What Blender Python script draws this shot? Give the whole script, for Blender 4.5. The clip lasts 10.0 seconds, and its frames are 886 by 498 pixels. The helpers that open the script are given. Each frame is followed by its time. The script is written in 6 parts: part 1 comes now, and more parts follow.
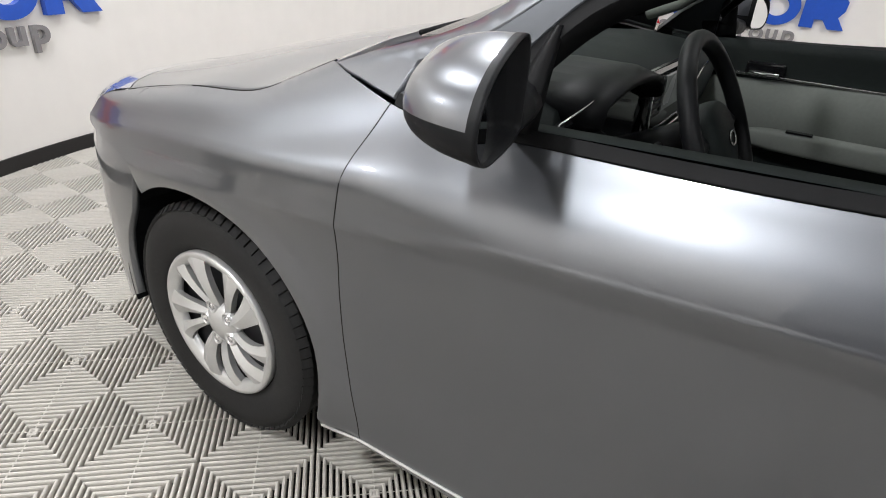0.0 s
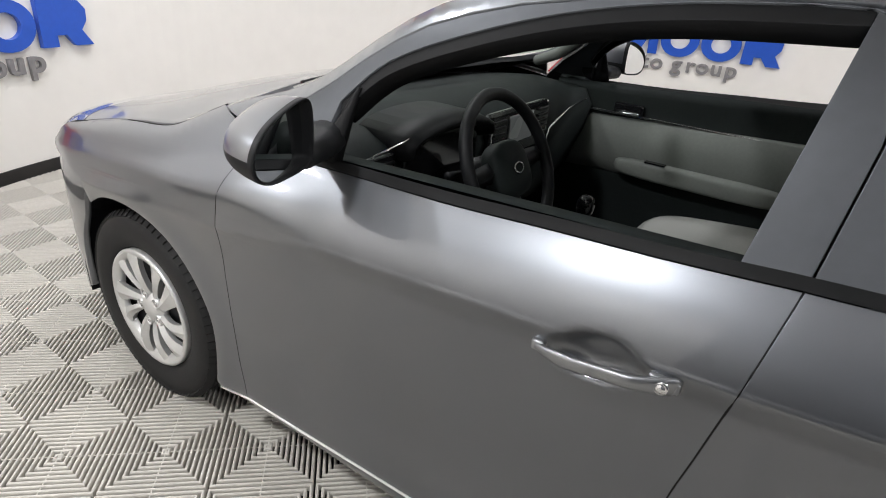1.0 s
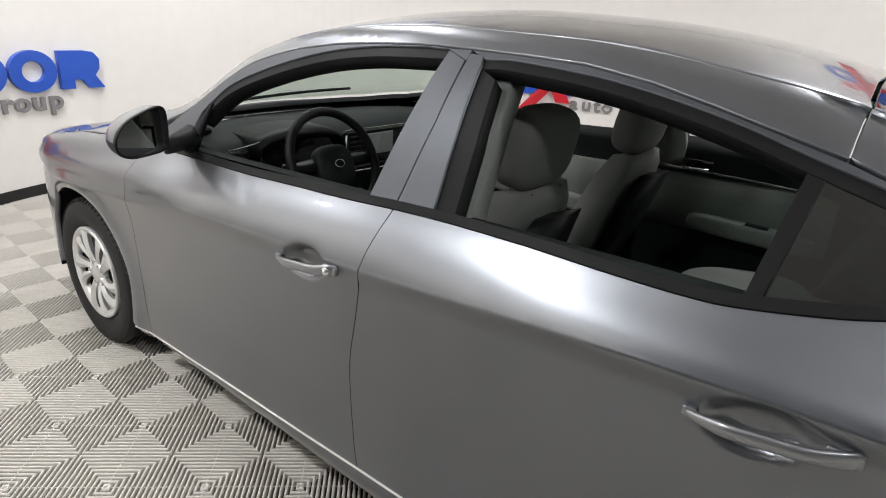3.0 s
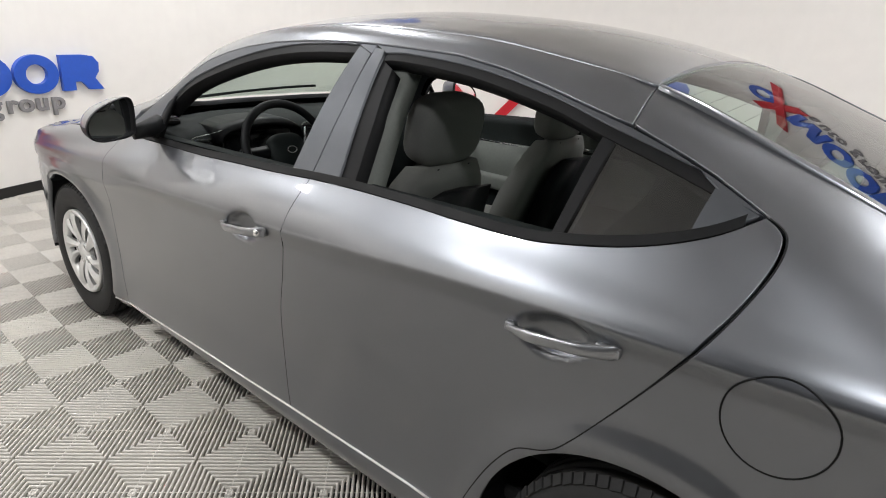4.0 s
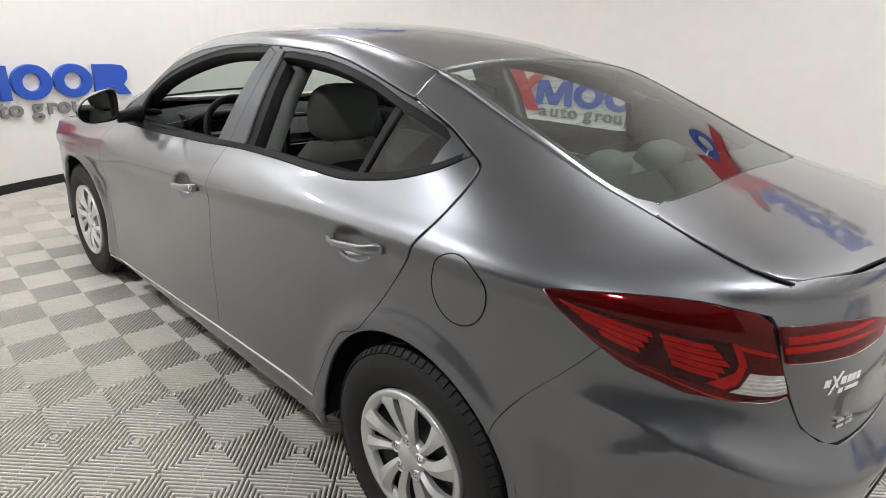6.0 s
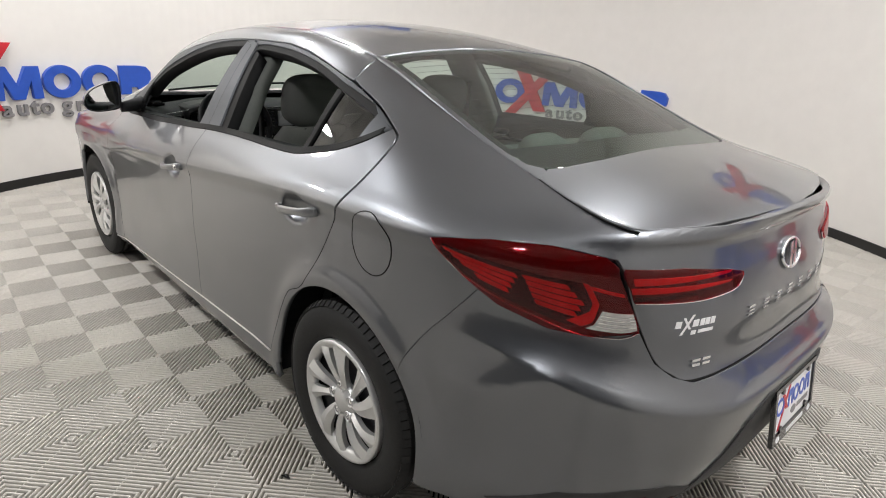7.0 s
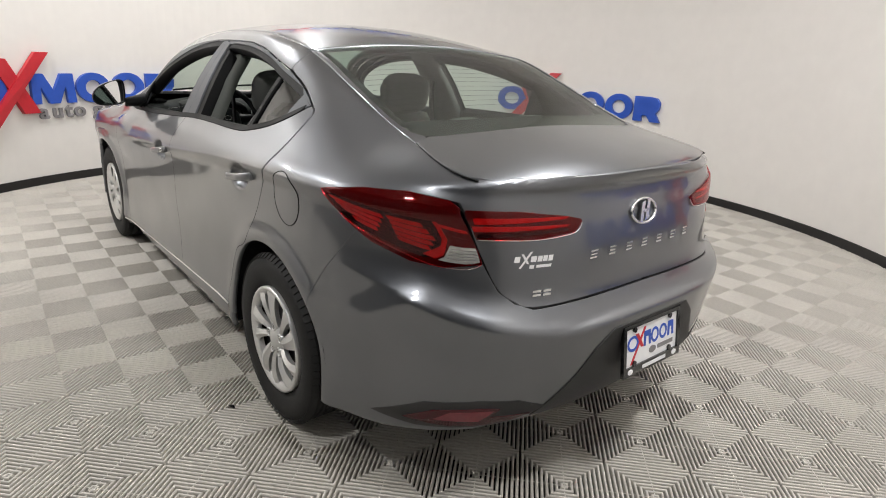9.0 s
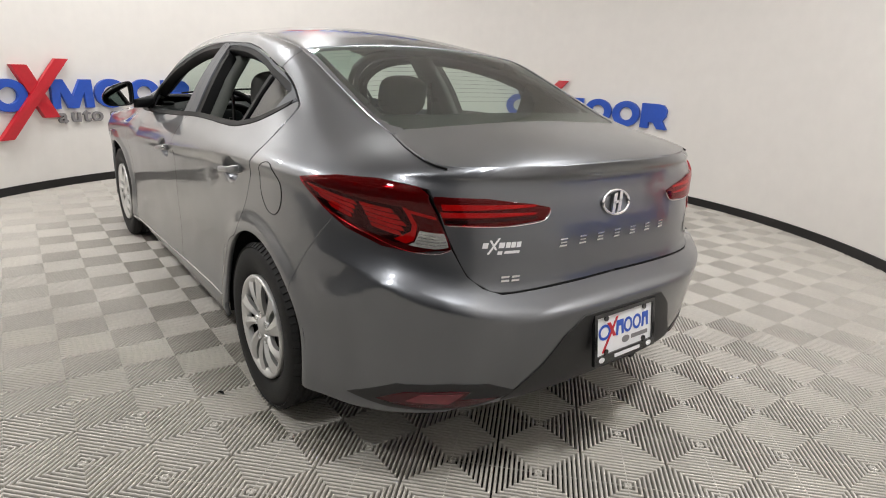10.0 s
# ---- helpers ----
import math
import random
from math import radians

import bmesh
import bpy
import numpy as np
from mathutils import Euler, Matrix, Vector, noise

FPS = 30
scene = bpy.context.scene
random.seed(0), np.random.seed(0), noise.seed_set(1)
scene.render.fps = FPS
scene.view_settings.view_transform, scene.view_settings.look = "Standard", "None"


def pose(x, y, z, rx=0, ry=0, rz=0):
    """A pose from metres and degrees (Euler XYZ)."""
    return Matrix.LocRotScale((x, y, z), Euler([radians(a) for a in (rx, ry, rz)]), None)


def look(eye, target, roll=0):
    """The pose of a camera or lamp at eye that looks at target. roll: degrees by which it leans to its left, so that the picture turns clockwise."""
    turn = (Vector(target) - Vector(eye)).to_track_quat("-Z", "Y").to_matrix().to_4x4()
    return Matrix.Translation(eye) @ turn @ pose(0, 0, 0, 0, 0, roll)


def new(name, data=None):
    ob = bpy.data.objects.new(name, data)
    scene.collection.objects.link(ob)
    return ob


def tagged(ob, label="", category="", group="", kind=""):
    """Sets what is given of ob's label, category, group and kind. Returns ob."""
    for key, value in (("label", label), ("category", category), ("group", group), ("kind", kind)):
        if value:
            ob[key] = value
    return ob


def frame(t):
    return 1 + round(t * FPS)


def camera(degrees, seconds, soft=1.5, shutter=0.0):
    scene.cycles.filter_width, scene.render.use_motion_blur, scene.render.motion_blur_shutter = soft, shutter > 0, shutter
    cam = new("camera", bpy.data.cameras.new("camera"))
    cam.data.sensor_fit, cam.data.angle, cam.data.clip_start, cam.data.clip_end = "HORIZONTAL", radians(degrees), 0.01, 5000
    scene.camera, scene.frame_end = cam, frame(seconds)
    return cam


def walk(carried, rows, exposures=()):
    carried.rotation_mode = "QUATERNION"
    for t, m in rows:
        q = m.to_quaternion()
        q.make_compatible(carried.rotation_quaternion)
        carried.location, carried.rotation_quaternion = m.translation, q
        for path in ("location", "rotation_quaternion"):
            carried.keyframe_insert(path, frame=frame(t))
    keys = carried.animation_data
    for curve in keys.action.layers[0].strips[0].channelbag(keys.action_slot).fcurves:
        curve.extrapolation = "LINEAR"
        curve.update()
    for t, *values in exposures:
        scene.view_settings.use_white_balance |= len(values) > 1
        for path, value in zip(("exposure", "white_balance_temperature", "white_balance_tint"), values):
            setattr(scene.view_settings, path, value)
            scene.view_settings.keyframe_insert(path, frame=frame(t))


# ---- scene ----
cam = camera(73.9, 10.0, 1.0)
PATH = [
    (0, (1.119, -1.58, 1.218), (0.17, -0.09, 0.28), 3.8),
    (0.5, (1.371, -1.605, 1.323), (0.408, -0.116, 0.398), 5.0),
    (1, (1.616, -1.656, 1.366), (0.626, -0.156, 0.488), 4.5),
    (1.5, (1.863, -1.754, 1.398), (0.859, -0.232, 0.577), 4.9),
    (2, (2.093, -1.758, 1.408), (1.047, -0.241, 0.631), 5.5),
    (2.5, (2.304, -1.736, 1.416), (1.203, -0.244, 0.667), 4.8),
    (4, (2.896, -1.784, 1.423), (1.732, -0.326, 0.702), 3.7),
    (4.5, (3.081, -1.764, 1.433), (1.881, -0.332, 0.721), 3.4),
    (5, (3.284, -1.813, 1.421), (2.065, -0.393, 0.715), 3.4),
    (5.5, (3.466, -1.817, 1.435), (2.229, -0.408, 0.739), 3.5),
    (7, (4.029, -1.735, 1.386), (2.663, -0.434, 0.721), 3.2),
    (7.5, (4.176, -1.732, 1.383), (2.806, -0.431, 0.726), 3.6),
    (8, (4.321, -1.65, 1.367), (2.917, -0.381, 0.72), 4.0),
    (8.5, (4.445, -1.604, 1.357), (3.003, -0.379, 0.71), 3.5),
    (9, (4.571, -1.643, 1.332), (3.11, -0.428, 0.707), 2.8),
    (9.5, (4.664, -1.645, 1.312), (3.19, -0.439, 0.702), 2.5),
    (10, (4.716, -1.583, 1.288), (3.207, -0.411, 0.696), 2.8),
]
EXPOSURES = [(0, 0.10, 6230, 10), (2.5, 0.12, 6280, 10), (5.5, 0.05, 6340, 10), (7.5, -0.06, 6430, 10), (10, -0.14, 6500, 10)]
walk(cam, [(t, look(eye, target, roll)) for t, eye, target, roll in PATH], EXPOSURES)

# ---------------------------------------------------------------- world and lights
world = bpy.data.worlds.new("world")
scene.world = world
world.use_nodes = True
world.node_tree.nodes["Background"].inputs[0].default_value = (1, 0.98, 0.95, 1)
world.node_tree.nodes["Background"].inputs[1].default_value = 0.05

ROOM_X, ROOM_Y, ROOM_R, ROOM_H = 1.15, 0.70, 3.64, 3.6
# First two and the fourth follow paint highlights; the others are added fill lamps.
LAMPS = [(0.2, -2.85, 76), (-2.8, -2.85, 64), (3.7, -2.7, 42), (4.6, -0.35, 42), (4.3, 1.5, 50), (2.4, 1.9, 32), (-0.9, 1.0, 42), (-1.2, -0.7, 36)]


# ---------------------------------------------------------------- materials
def node_mat(name, color, rough=0.5, metal=0.0, coat=0.0, vary=0.12, grain=40.0, bump=0.0, bump_scale=200.0, spot=3.0, spec=0.5):
    """A surface with colour variation at two scales and a fine relief."""
    m = bpy.data.materials.new(name)
    m.use_nodes = True
    nt = m.node_tree
    b = nt.nodes["Principled BSDF"]
    geo = nt.nodes.new("ShaderNodeNewGeometry")
    fine, wide = nt.nodes.new("ShaderNodeTexNoise"), nt.nodes.new("ShaderNodeTexNoise")
    fine.inputs["Scale"].default_value, wide.inputs["Scale"].default_value = grain, spot
    fine.inputs["Detail"].default_value, wide.inputs["Detail"].default_value = 4, 3
    for n in (fine, wide):
        nt.links.new(geo.outputs["Position"], n.inputs["Vector"])
    add = nt.nodes.new("ShaderNodeMath")
    add.operation = "ADD"
    nt.links.new(fine.outputs["Fac"], add.inputs[0])
    nt.links.new(wide.outputs["Fac"], add.inputs[1])
    ramp = nt.nodes.new("ShaderNodeMapRange")
    ramp.inputs["From Min"].default_value, ramp.inputs["From Max"].default_value = 0.6, 1.4
    ramp.inputs["To Min"].default_value, ramp.inputs["To Max"].default_value = 1 - vary, 1 + vary
    nt.links.new(add.outputs[0], ramp.inputs["Value"])
    mul = nt.nodes.new("ShaderNodeVectorMath")
    mul.operation = "SCALE"
    mul.inputs[0].default_value = color
    nt.links.new(ramp.outputs[0], mul.inputs["Scale"])
    nt.links.new(mul.outputs[0], b.inputs["Base Color"])
    rr = nt.nodes.new("ShaderNodeMapRange")
    rr.inputs["From Min"].default_value, rr.inputs["From Max"].default_value = 0.3, 0.7
    rr.inputs["To Min"].default_value, rr.inputs["To Max"].default_value = rough * 0.88, min(1, rough * 1.12)
    nt.links.new(wide.outputs["Fac"], rr.inputs["Value"])
    nt.links.new(rr.outputs[0], b.inputs["Roughness"])
    b.inputs["Metallic"].default_value = metal
    b.inputs["Coat Weight"].default_value = coat
    b.inputs["Coat Roughness"].default_value = 0.03
    b.inputs["Specular IOR Level"].default_value = spec
    if bump:
        tex, bn = nt.nodes.new("ShaderNodeTexNoise"), nt.nodes.new("ShaderNodeBump")
        tex.inputs["Scale"].default_value, tex.inputs["Detail"].default_value = bump_scale, 3
        bn.inputs["Strength"].default_value, bn.inputs["Distance"].default_value = bump, 0.001
        nt.links.new(geo.outputs["Position"], tex.inputs["Vector"])
        nt.links.new(tex.outputs["Fac"], bn.inputs["Height"])
        nt.links.new(bn.outputs[0], b.inputs["Normal"])
    return m


def glass_mat(name, tint, rough=0.0, base=0.085):
    """Thin window glass: clear with a tint, mirror-like at grazing angles."""
    m = bpy.data.materials.new(name)
    m.use_nodes = True
    nt = m.node_tree
    out = nt.nodes["Material Output"]
    nt.nodes.remove(nt.nodes["Principled BSDF"])
    clear, gloss, mix, face = (nt.nodes.new(k) for k in ("ShaderNodeBsdfTransparent", "ShaderNodeBsdfGlossy", "ShaderNodeMixShader", "ShaderNodeLayerWeight"))
    clear.inputs[0].default_value = (*tint, 1)
    gloss.inputs["Roughness"].default_value = rough
    face.inputs["Blend"].default_value = 0.5
    steep, share = nt.nodes.new("ShaderNodeMath"), nt.nodes.new("ShaderNodeMath")
    steep.operation, steep.inputs[1].default_value = "POWER", 5.0
    share.operation, share.inputs[1].default_value, share.inputs[2].default_value = "MULTIPLY_ADD", 0.86, base
    nt.links.new(face.outputs["Facing"], steep.inputs[0])
    nt.links.new(steep.outputs[0], share.inputs[0])
    nt.links.new(share.outputs[0], mix.inputs[0])
    nt.links.new(clear.outputs[0], mix.inputs[1])
    nt.links.new(gloss.outputs[0], mix.inputs[2])
    nt.links.new(mix.outputs[0], out.inputs[0])
    return m


def lamp_mat(name, strength):
    m = bpy.data.materials.new(name)
    m.use_nodes = True
    b = m.node_tree.nodes["Principled BSDF"]
    b.inputs["Emission Color"].default_value = (1, 0.985, 0.97, 1)
    b.inputs["Emission Strength"].default_value = strength
    return m


PAINT = node_mat("grey_metallic_paint", (0.156, 0.164, 0.178), 0.33, 0.92, 1.0, 0.05, 900, 0.03, 1500)
PAINT.node_tree.nodes["Principled BSDF"].inputs["Coat IOR"].default_value = 1.52
PAINT.node_tree.nodes["Principled BSDF"].inputs["Coat Roughness"].default_value = 0.03
TILE = node_mat("greige_plastic", (0.53, 0.505, 0.46), 0.45, 0, 0, 0.12, 60, 0.15, 300)
UNDER = node_mat("dark_subfloor", (0.012, 0.012, 0.011), 0.95)
WALL = node_mat("cream_wall_paint", (0.80, 0.775, 0.74), 0.6, 0, 0, 0.03, 8, 0.05, 60, 0.8)
# Dark grey stands in for the unlit hall; this wall is unseen.
HALL = node_mat("dark_hall_standin", (0.10, 0.102, 0.106), 0.7, 0, 0, 0.05, 8, 0.05, 60, 0.8)
CEIL = node_mat("white_ceiling", (0.84, 0.83, 0.82), 0.9, 0, 0, 0.04, 8)
BLACK = node_mat("black_plastic", (0.009, 0.0095, 0.0105), 0.5, 0, 0, 0.2, 60, 0.2, 500, 3.0, 0.18)
GLOSSBLACK = node_mat("gloss_black", (0.008, 0.008, 0.009), 0.12, 0, 0.5, 0.1)
BASEB = node_mat("black_baseboard", (0.012, 0.011, 0.011), 0.45)
RUBBER = node_mat("tyre_rubber", (0.017, 0.0168, 0.0165), 0.72, 0, 0, 0.25, 120, 0.3, 400, 3.0, 0.3)
INSERT = node_mat("dark_grey_plastic", (0.022, 0.022, 0.023), 0.55, 0, 0, 0.15, 90, 0.25, 700)
SEAL = node_mat("window_rubber", (0.005, 0.0052, 0.0056), 0.55, 0, 0, 0.15, 40, 0, 200, 3.0, 0.16)
PILLAR = node_mat("satin_pillar_film", (0.080, 0.085, 0.093), 0.45, 0.75, 0.0, 0.06)
# Top light on the handles, put into a lighter copy of the body paint.
PAINT_LIT = node_mat("grey_paint_lit_from_above", (0.25, 0.256, 0.268), 0.30, 0.85, 0.9, 0.05, 900)
SILVER = node_mat("silver_wheel_paint", (0.64, 0.64, 0.63), 0.32, 0.6, 0.3, 0.06)
CHROME = node_mat("bright_chrome", (0.78, 0.78, 0.79), 0.2, 1.0, 0, 0.05)
STEEL = node_mat("dark_steel", (0.045, 0.046, 0.05), 0.5, 0.8, 0, 0.25)
REDLENS = node_mat("dark_red_lens", (0.060, 0.003, 0.007), 0.10, 0, 0.6, 0.1, 40, 0, 200, 3, 0.2)
REDBAR = node_mat("bright_red_lens", (0.52, 0.015, 0.022), 0.22, 0, 0.3, 0.25, 60, 0, 200, 25, 0.2)
REFLECT = node_mat("pink_red_reflector", (0.20, 0.035, 0.045), 0.2, 0, 0.5, 0.2, 60, 0, 200, 25, 0.3)
DEEPRED = node_mat("deep_red_lens", (0.010, 0.0006, 0.0012), 0.1, 0, 0.35, 0.1, 40, 0, 200, 3, 0.2)
WHITELENS = node_mat("clear_lamp_lens", (0.50, 0.49, 0.48), 0.2, 0.55, 1.0, 0.30, 160, 0, 200, 40)
HEADLENS = node_mat("headlamp_lens", (0.34, 0.35, 0.37), 0.14, 0.3, 1.0, 0.15)
FABRIC = node_mat("grey_seat_fabric", (0.158, 0.160, 0.150), 0.95, 0, 0, 0.15, 300, 0.4, 900)
FABRIC2 = node_mat("light_grey_seat_fabric", (0.225, 0.226, 0.212), 0.95, 0, 0, 0.15, 300, 0.4, 900)
DASH = node_mat("dark_dash_plastic", (0.012, 0.0155, 0.015), 0.66, 0, 0, 0.15, 90, 0.3, 700, 3, 0.16)
TRIM = node_mat("grey_door_trim", (0.150, 0.160, 0.146), 0.75, 0, 0, 0.1, 90, 0.2, 700)
LINER = node_mat("light_headliner", (0.42, 0.40, 0.37), 0.95, 0, 0, 0.08, 200)
CARPET = node_mat("black_carpet", (0.014, 0.014, 0.014), 0.95, 0, 0, 0.3, 200, 0.5, 600)
GLASS = glass_mat("green_window_glass", (0.64, 0.74, 0.68))
GLASSR = glass_mat("rear_window_glass", (0.62, 0.76, 0.69), 0.0, 0.16)
# Cabin shade is put into this tint, darker than the other panes.
GLASSQ = glass_mat("quarter_glass_cabin_shade", (0.13, 0.175, 0.16), 0.0, 0.12)
LAMPCOVER = glass_mat("red_lamp_cover", (0.86, 0.10, 0.13), 0.0, 0.035)
MIRROR = node_mat("mirror_glass", (0.85, 0.86, 0.87), 0.02, 1.0, 0, 0.01)
BLUE = node_mat("blue_sign_acrylic", (0.016, 0.085, 0.50), 0.35, 0, 0.3, 0.08)
RED = node_mat("red_sign_acrylic", (0.55, 0.012, 0.025), 0.35, 0, 0.3, 0.08)
GREY = node_mat("grey_sign_letters", (0.22, 0.21, 0.215), 0.4, 0, 0.2, 0.08)
FOAM = node_mat("white_sign_edge", (0.75, 0.74, 0.74), 0.6)
PLATEW = node_mat("white_plate", (0.85, 0.85, 0.86), 0.5, 0, 0, 0.04)
SCREEN = node_mat("grey_screen", (0.30, 0.31, 0.31), 0.25, 0, 0.5, 0.1)
LAMPGLOW = lamp_mat("lamp_diffuser", 8.0)


# ---------------------------------------------------------------- mesh helpers
def part(name, bm, mat, parent=None, label=""):
    """Links a bmesh as one mesh object under a thing or a part."""
    me = bpy.data.meshes.new(name)
    bm.to_mesh(me)
    bm.free()
    me.materials.append(mat)
    ob = new(name, me)
    ob.parent = parent
    if label:
        ob["label"] = label
    return ob


def smooth_all(bm):
    for f in bm.faces:
        f.smooth = True
    return bm


def crisp(bm, degrees=32):
    """Keeps edges sharper than this angle sharp."""
    bmesh.ops.recalc_face_normals(bm, faces=bm.faces)
    for e in bm.edges:
        if len(e.link_faces) == 2 and e.calc_face_angle(0) > radians(degrees):
            e.smooth = False
    return bm


def add_box(bm, x0, x1, y0, y1, z0, z1, bevel=0.0, m=None):
    r = bmesh.ops.create_cube(bm, size=1, matrix=Matrix.Translation(((x0 + x1) / 2, (y0 + y1) / 2, (z0 + z1) / 2)) @ Matrix.Diagonal((abs(x1 - x0), abs(y1 - y0), abs(z1 - z0), 1)))
    vs = r["verts"]
    if m is not None:
        bmesh.ops.transform(bm, matrix=m, verts=vs)
    if bevel:
        edges = list({e for v in vs for e in v.link_edges})
        bmesh.ops.bevel(bm, geom=edges, offset=bevel, segments=3, affect="EDGES", profile=0.6)
    return bm


def add_prism(bm, outline, depth, m, inset=0.0):
    """An outline in its own x-y plane, pushed up by depth, then laid by m."""
    low = [bm.verts.new(m @ Vector((x, y, 0))) for x, y in outline]
    top = [bm.verts.new(m @ Vector((x, y, depth))) for x, y in outline]
    n = len(outline)
    for i in range(n):
        bm.faces.new((low[i], low[(i + 1) % n], top[(i + 1) % n], top[i]))
    bm.faces.new(top)
    bm.faces.new(low[::-1])
    return bm


def add_tube(bm, path, radius, sides=10, closed=False, flat=1.0):
    """A round bar along a path of points; radius may be a list."""
    pts = [Vector(p) for p in path]
    n = len(pts)
    rings = []
    for i, p in enumerate(pts):
        a = pts[(i - 1) % n] if closed or i else p
        b = pts[(i + 1) % n] if closed or i < n - 1 else p
        d = (b - a).normalized()
        up = Vector((0, 0, 1)) if abs(d.z) < 0.95 else Vector((0, 1, 0))
        s = d.cross(up).normalized()
        t = s.cross(d)
        r = radius[i] if isinstance(radius, (list, tuple)) else radius
        rings.append([bm.verts.new(p + r * (math.cos(k * math.tau / sides) * s + flat * math.sin(k * math.tau / sides) * t)) for k in range(sides)])
    for i in range(n if closed else n - 1):
        a, b = rings[i], rings[(i + 1) % n]
        for k in range(sides):
            bm.faces.new((a[k], a[(k + 1) % sides], b[(k + 1) % sides], b[k]))
    if not closed:
        bm.faces.new(rings[0][::-1])
        bm.faces.new(rings[-1])
    return smooth_all(bm)


def add_lathe(bm, profile, m, steps=64):
    """Turns a profile of (radius, height) round the z axis of m."""
    rings = [[bm.verts.new(m @ Vector((r * math.cos(k * math.tau / steps), r * math.sin(k * math.tau / steps), h))) for k in range(steps)] for r, h in profile]
    for a, b in zip(rings, rings[1:]):
        for k in range(steps):
            bm.faces.new((a[k], a[(k + 1) % steps], b[(k + 1) % steps], b[k]))
    return smooth_all(bm)


def add_loft(bm, sections, caps=True):
    """Skins closed sections of equal length."""
    rings = [[bm.verts.new(p) for p in s] for s in sections]
    n = len(rings[0])
    for a, b in zip(rings, rings[1:]):
        for k in range(n):
            bm.faces.new((a[k], a[(k + 1) % n], b[(k + 1) % n], b[k]))
    if caps:
        bm.faces.new(rings[0][::-1])
        bm.faces.new(rings[-1])
    return smooth_all(bm)


def cushion(bm, size, m, power=3.0, n=14):
    """A soft upholstered block: a superellipsoid."""
    grid = []
    sg = lambda v, e: math.copysign(abs(v) ** e, v)
    e = 2 / power
    for i in range(n + 1):
        la = -math.pi / 2 + math.pi * i / n
        row = []
        for j in range(2 * n):
            lo = math.tau * j / (2 * n)
            row.append(bm.verts.new(m @ Vector((size[0] / 2 * sg(math.cos(la), e) * sg(math.cos(lo), e), size[1] / 2 * sg(math.cos(la), e) * sg(math.sin(lo), e), size[2] / 2 * sg(math.sin(la), e)))))
        grid.append(row)
    for a, b in zip(grid, grid[1:]):
        for k in range(2 * n):
            bm.faces.new((a[k], a[(k + 1) % (2 * n)], b[(k + 1) % (2 * n)], b[k]))
    bmesh.ops.remove_doubles(bm, verts=bm.verts, dist=1e-5)
    return smooth_all(bm)


def pchip(xs, ys, x):
    """Shape-keeping cubic through points."""
    n = len(xs)
    if x <= xs[0]:
        return ys[0]
    if x >= xs[-1]:
        return ys[-1]
    h = [xs[i + 1] - xs[i] for i in range(n - 1)]
    d = [(ys[i + 1] - ys[i]) / h[i] for i in range(n - 1)]
    i = 0
    while xs[i + 1] <= x:
        i += 1

    def slope(k):
        if k == 0:
            return d[0]
        if k == n - 1:
            return d[-1]
        if d[k - 1] * d[k] <= 0:
            return 0.0
        w1, w2 = 2 * h[k] + h[k - 1], h[k] + 2 * h[k - 1]
        return (w1 + w2) / (w1 / d[k - 1] + w2 / d[k])

    t = (x - xs[i]) / h[i]
    return (2 * t**3 - 3 * t * t + 1) * ys[i] + (t**3 - 2 * t * t + t) * h[i] * slope(i) + (3 * t * t - 2 * t**3) * ys[i + 1] + (t**3 - t * t) * h[i] * slope(i + 1)


# ---------------------------------------------------------------- the room
def arc_xy(a, r=ROOM_R):
    return ROOM_X + r * math.cos(radians(a)), ROOM_Y + r * math.sin(radians(a))


A0, A1 = -4.0, 226.0


def strip_wall(name, line, thick, z0, z1, mat):
    """A wall along an open line in plan, thickened to the outside (the left of its way is inside)."""
    bm = bmesh.new()
    outer = []
    for i, (x, y) in enumerate(line):
        a, b = line[max(i - 1, 0)], line[min(i + 1, len(line) - 1)]
        d = math.hypot(b[0] - a[0], b[1] - a[1])
        outer.append((x + thick * (b[1] - a[1]) / d, y - thick * (b[0] - a[0]) / d))
    v = [[bm.verts.new((x, y, z)) for x, y in path] for path, z in ((line, z0), (line, z1), (outer, z1), (outer, z0))]
    for p, q in zip(v, v[1:] + v[:1]):
        for i in range(len(line) - 1):
            bm.faces.new((p[i], p[i + 1], q[i + 1], q[i]))
    bm.faces.new([row[0] for row in v])
    bm.faces.new([row[-1] for row in v])
    bmesh.ops.recalc_face_normals(bm, faces=bm.faces)
    return tagged(part(name, bm, mat), kind="structure")


# The straight runs past the arc are unseen, added to bounce and reflect light.
ROUND_LINE = [(6.3, -1.4)] + [arc_xy(A0 + (A1 - A0) * k / 160) for k in range(161)] + [(-1.9, -1.95), (-4.1, -1.95), (-4.1, -3.9), (1.1, -3.9)]
# Unseen closing wall, added so that the car's side reflects something dark.
HALL_LINE = [(1.1, -3.902), (6.302, -3.902), (6.302, -1.4)]
tagged(strip_wall("wall_round", ROUND_LINE, 0.12, -0.03, ROOM_H, WALL), "cream painted curved wall of a round photo booth", "wall")
tagged(strip_wall("wall_hall", HALL_LINE, 0.12, -0.03, ROOM_H, HALL), "unseen dark grey wall standing in for the dark hall outside the booth", "wall")
BASE_LINE = [arc_xy(A0 + (A1 - A0) * k / 160, ROOM_R - 0.012) for k in range(161)]
tagged(strip_wall("baseboard", BASE_LINE, 0.011, -0.02, 0.075, BASEB), "black rubber baseboard along the curved wall", "baseboard")
bm = bmesh.new()
add_box(bm, -4.3, 6.6, -5.4, 4.9, ROOM_H, ROOM_H + 0.1)
tagged(part("ceiling", bm, CEIL), "plain white ceiling with round lamps", "ceiling", kind="structure")
bm = bmesh.new()
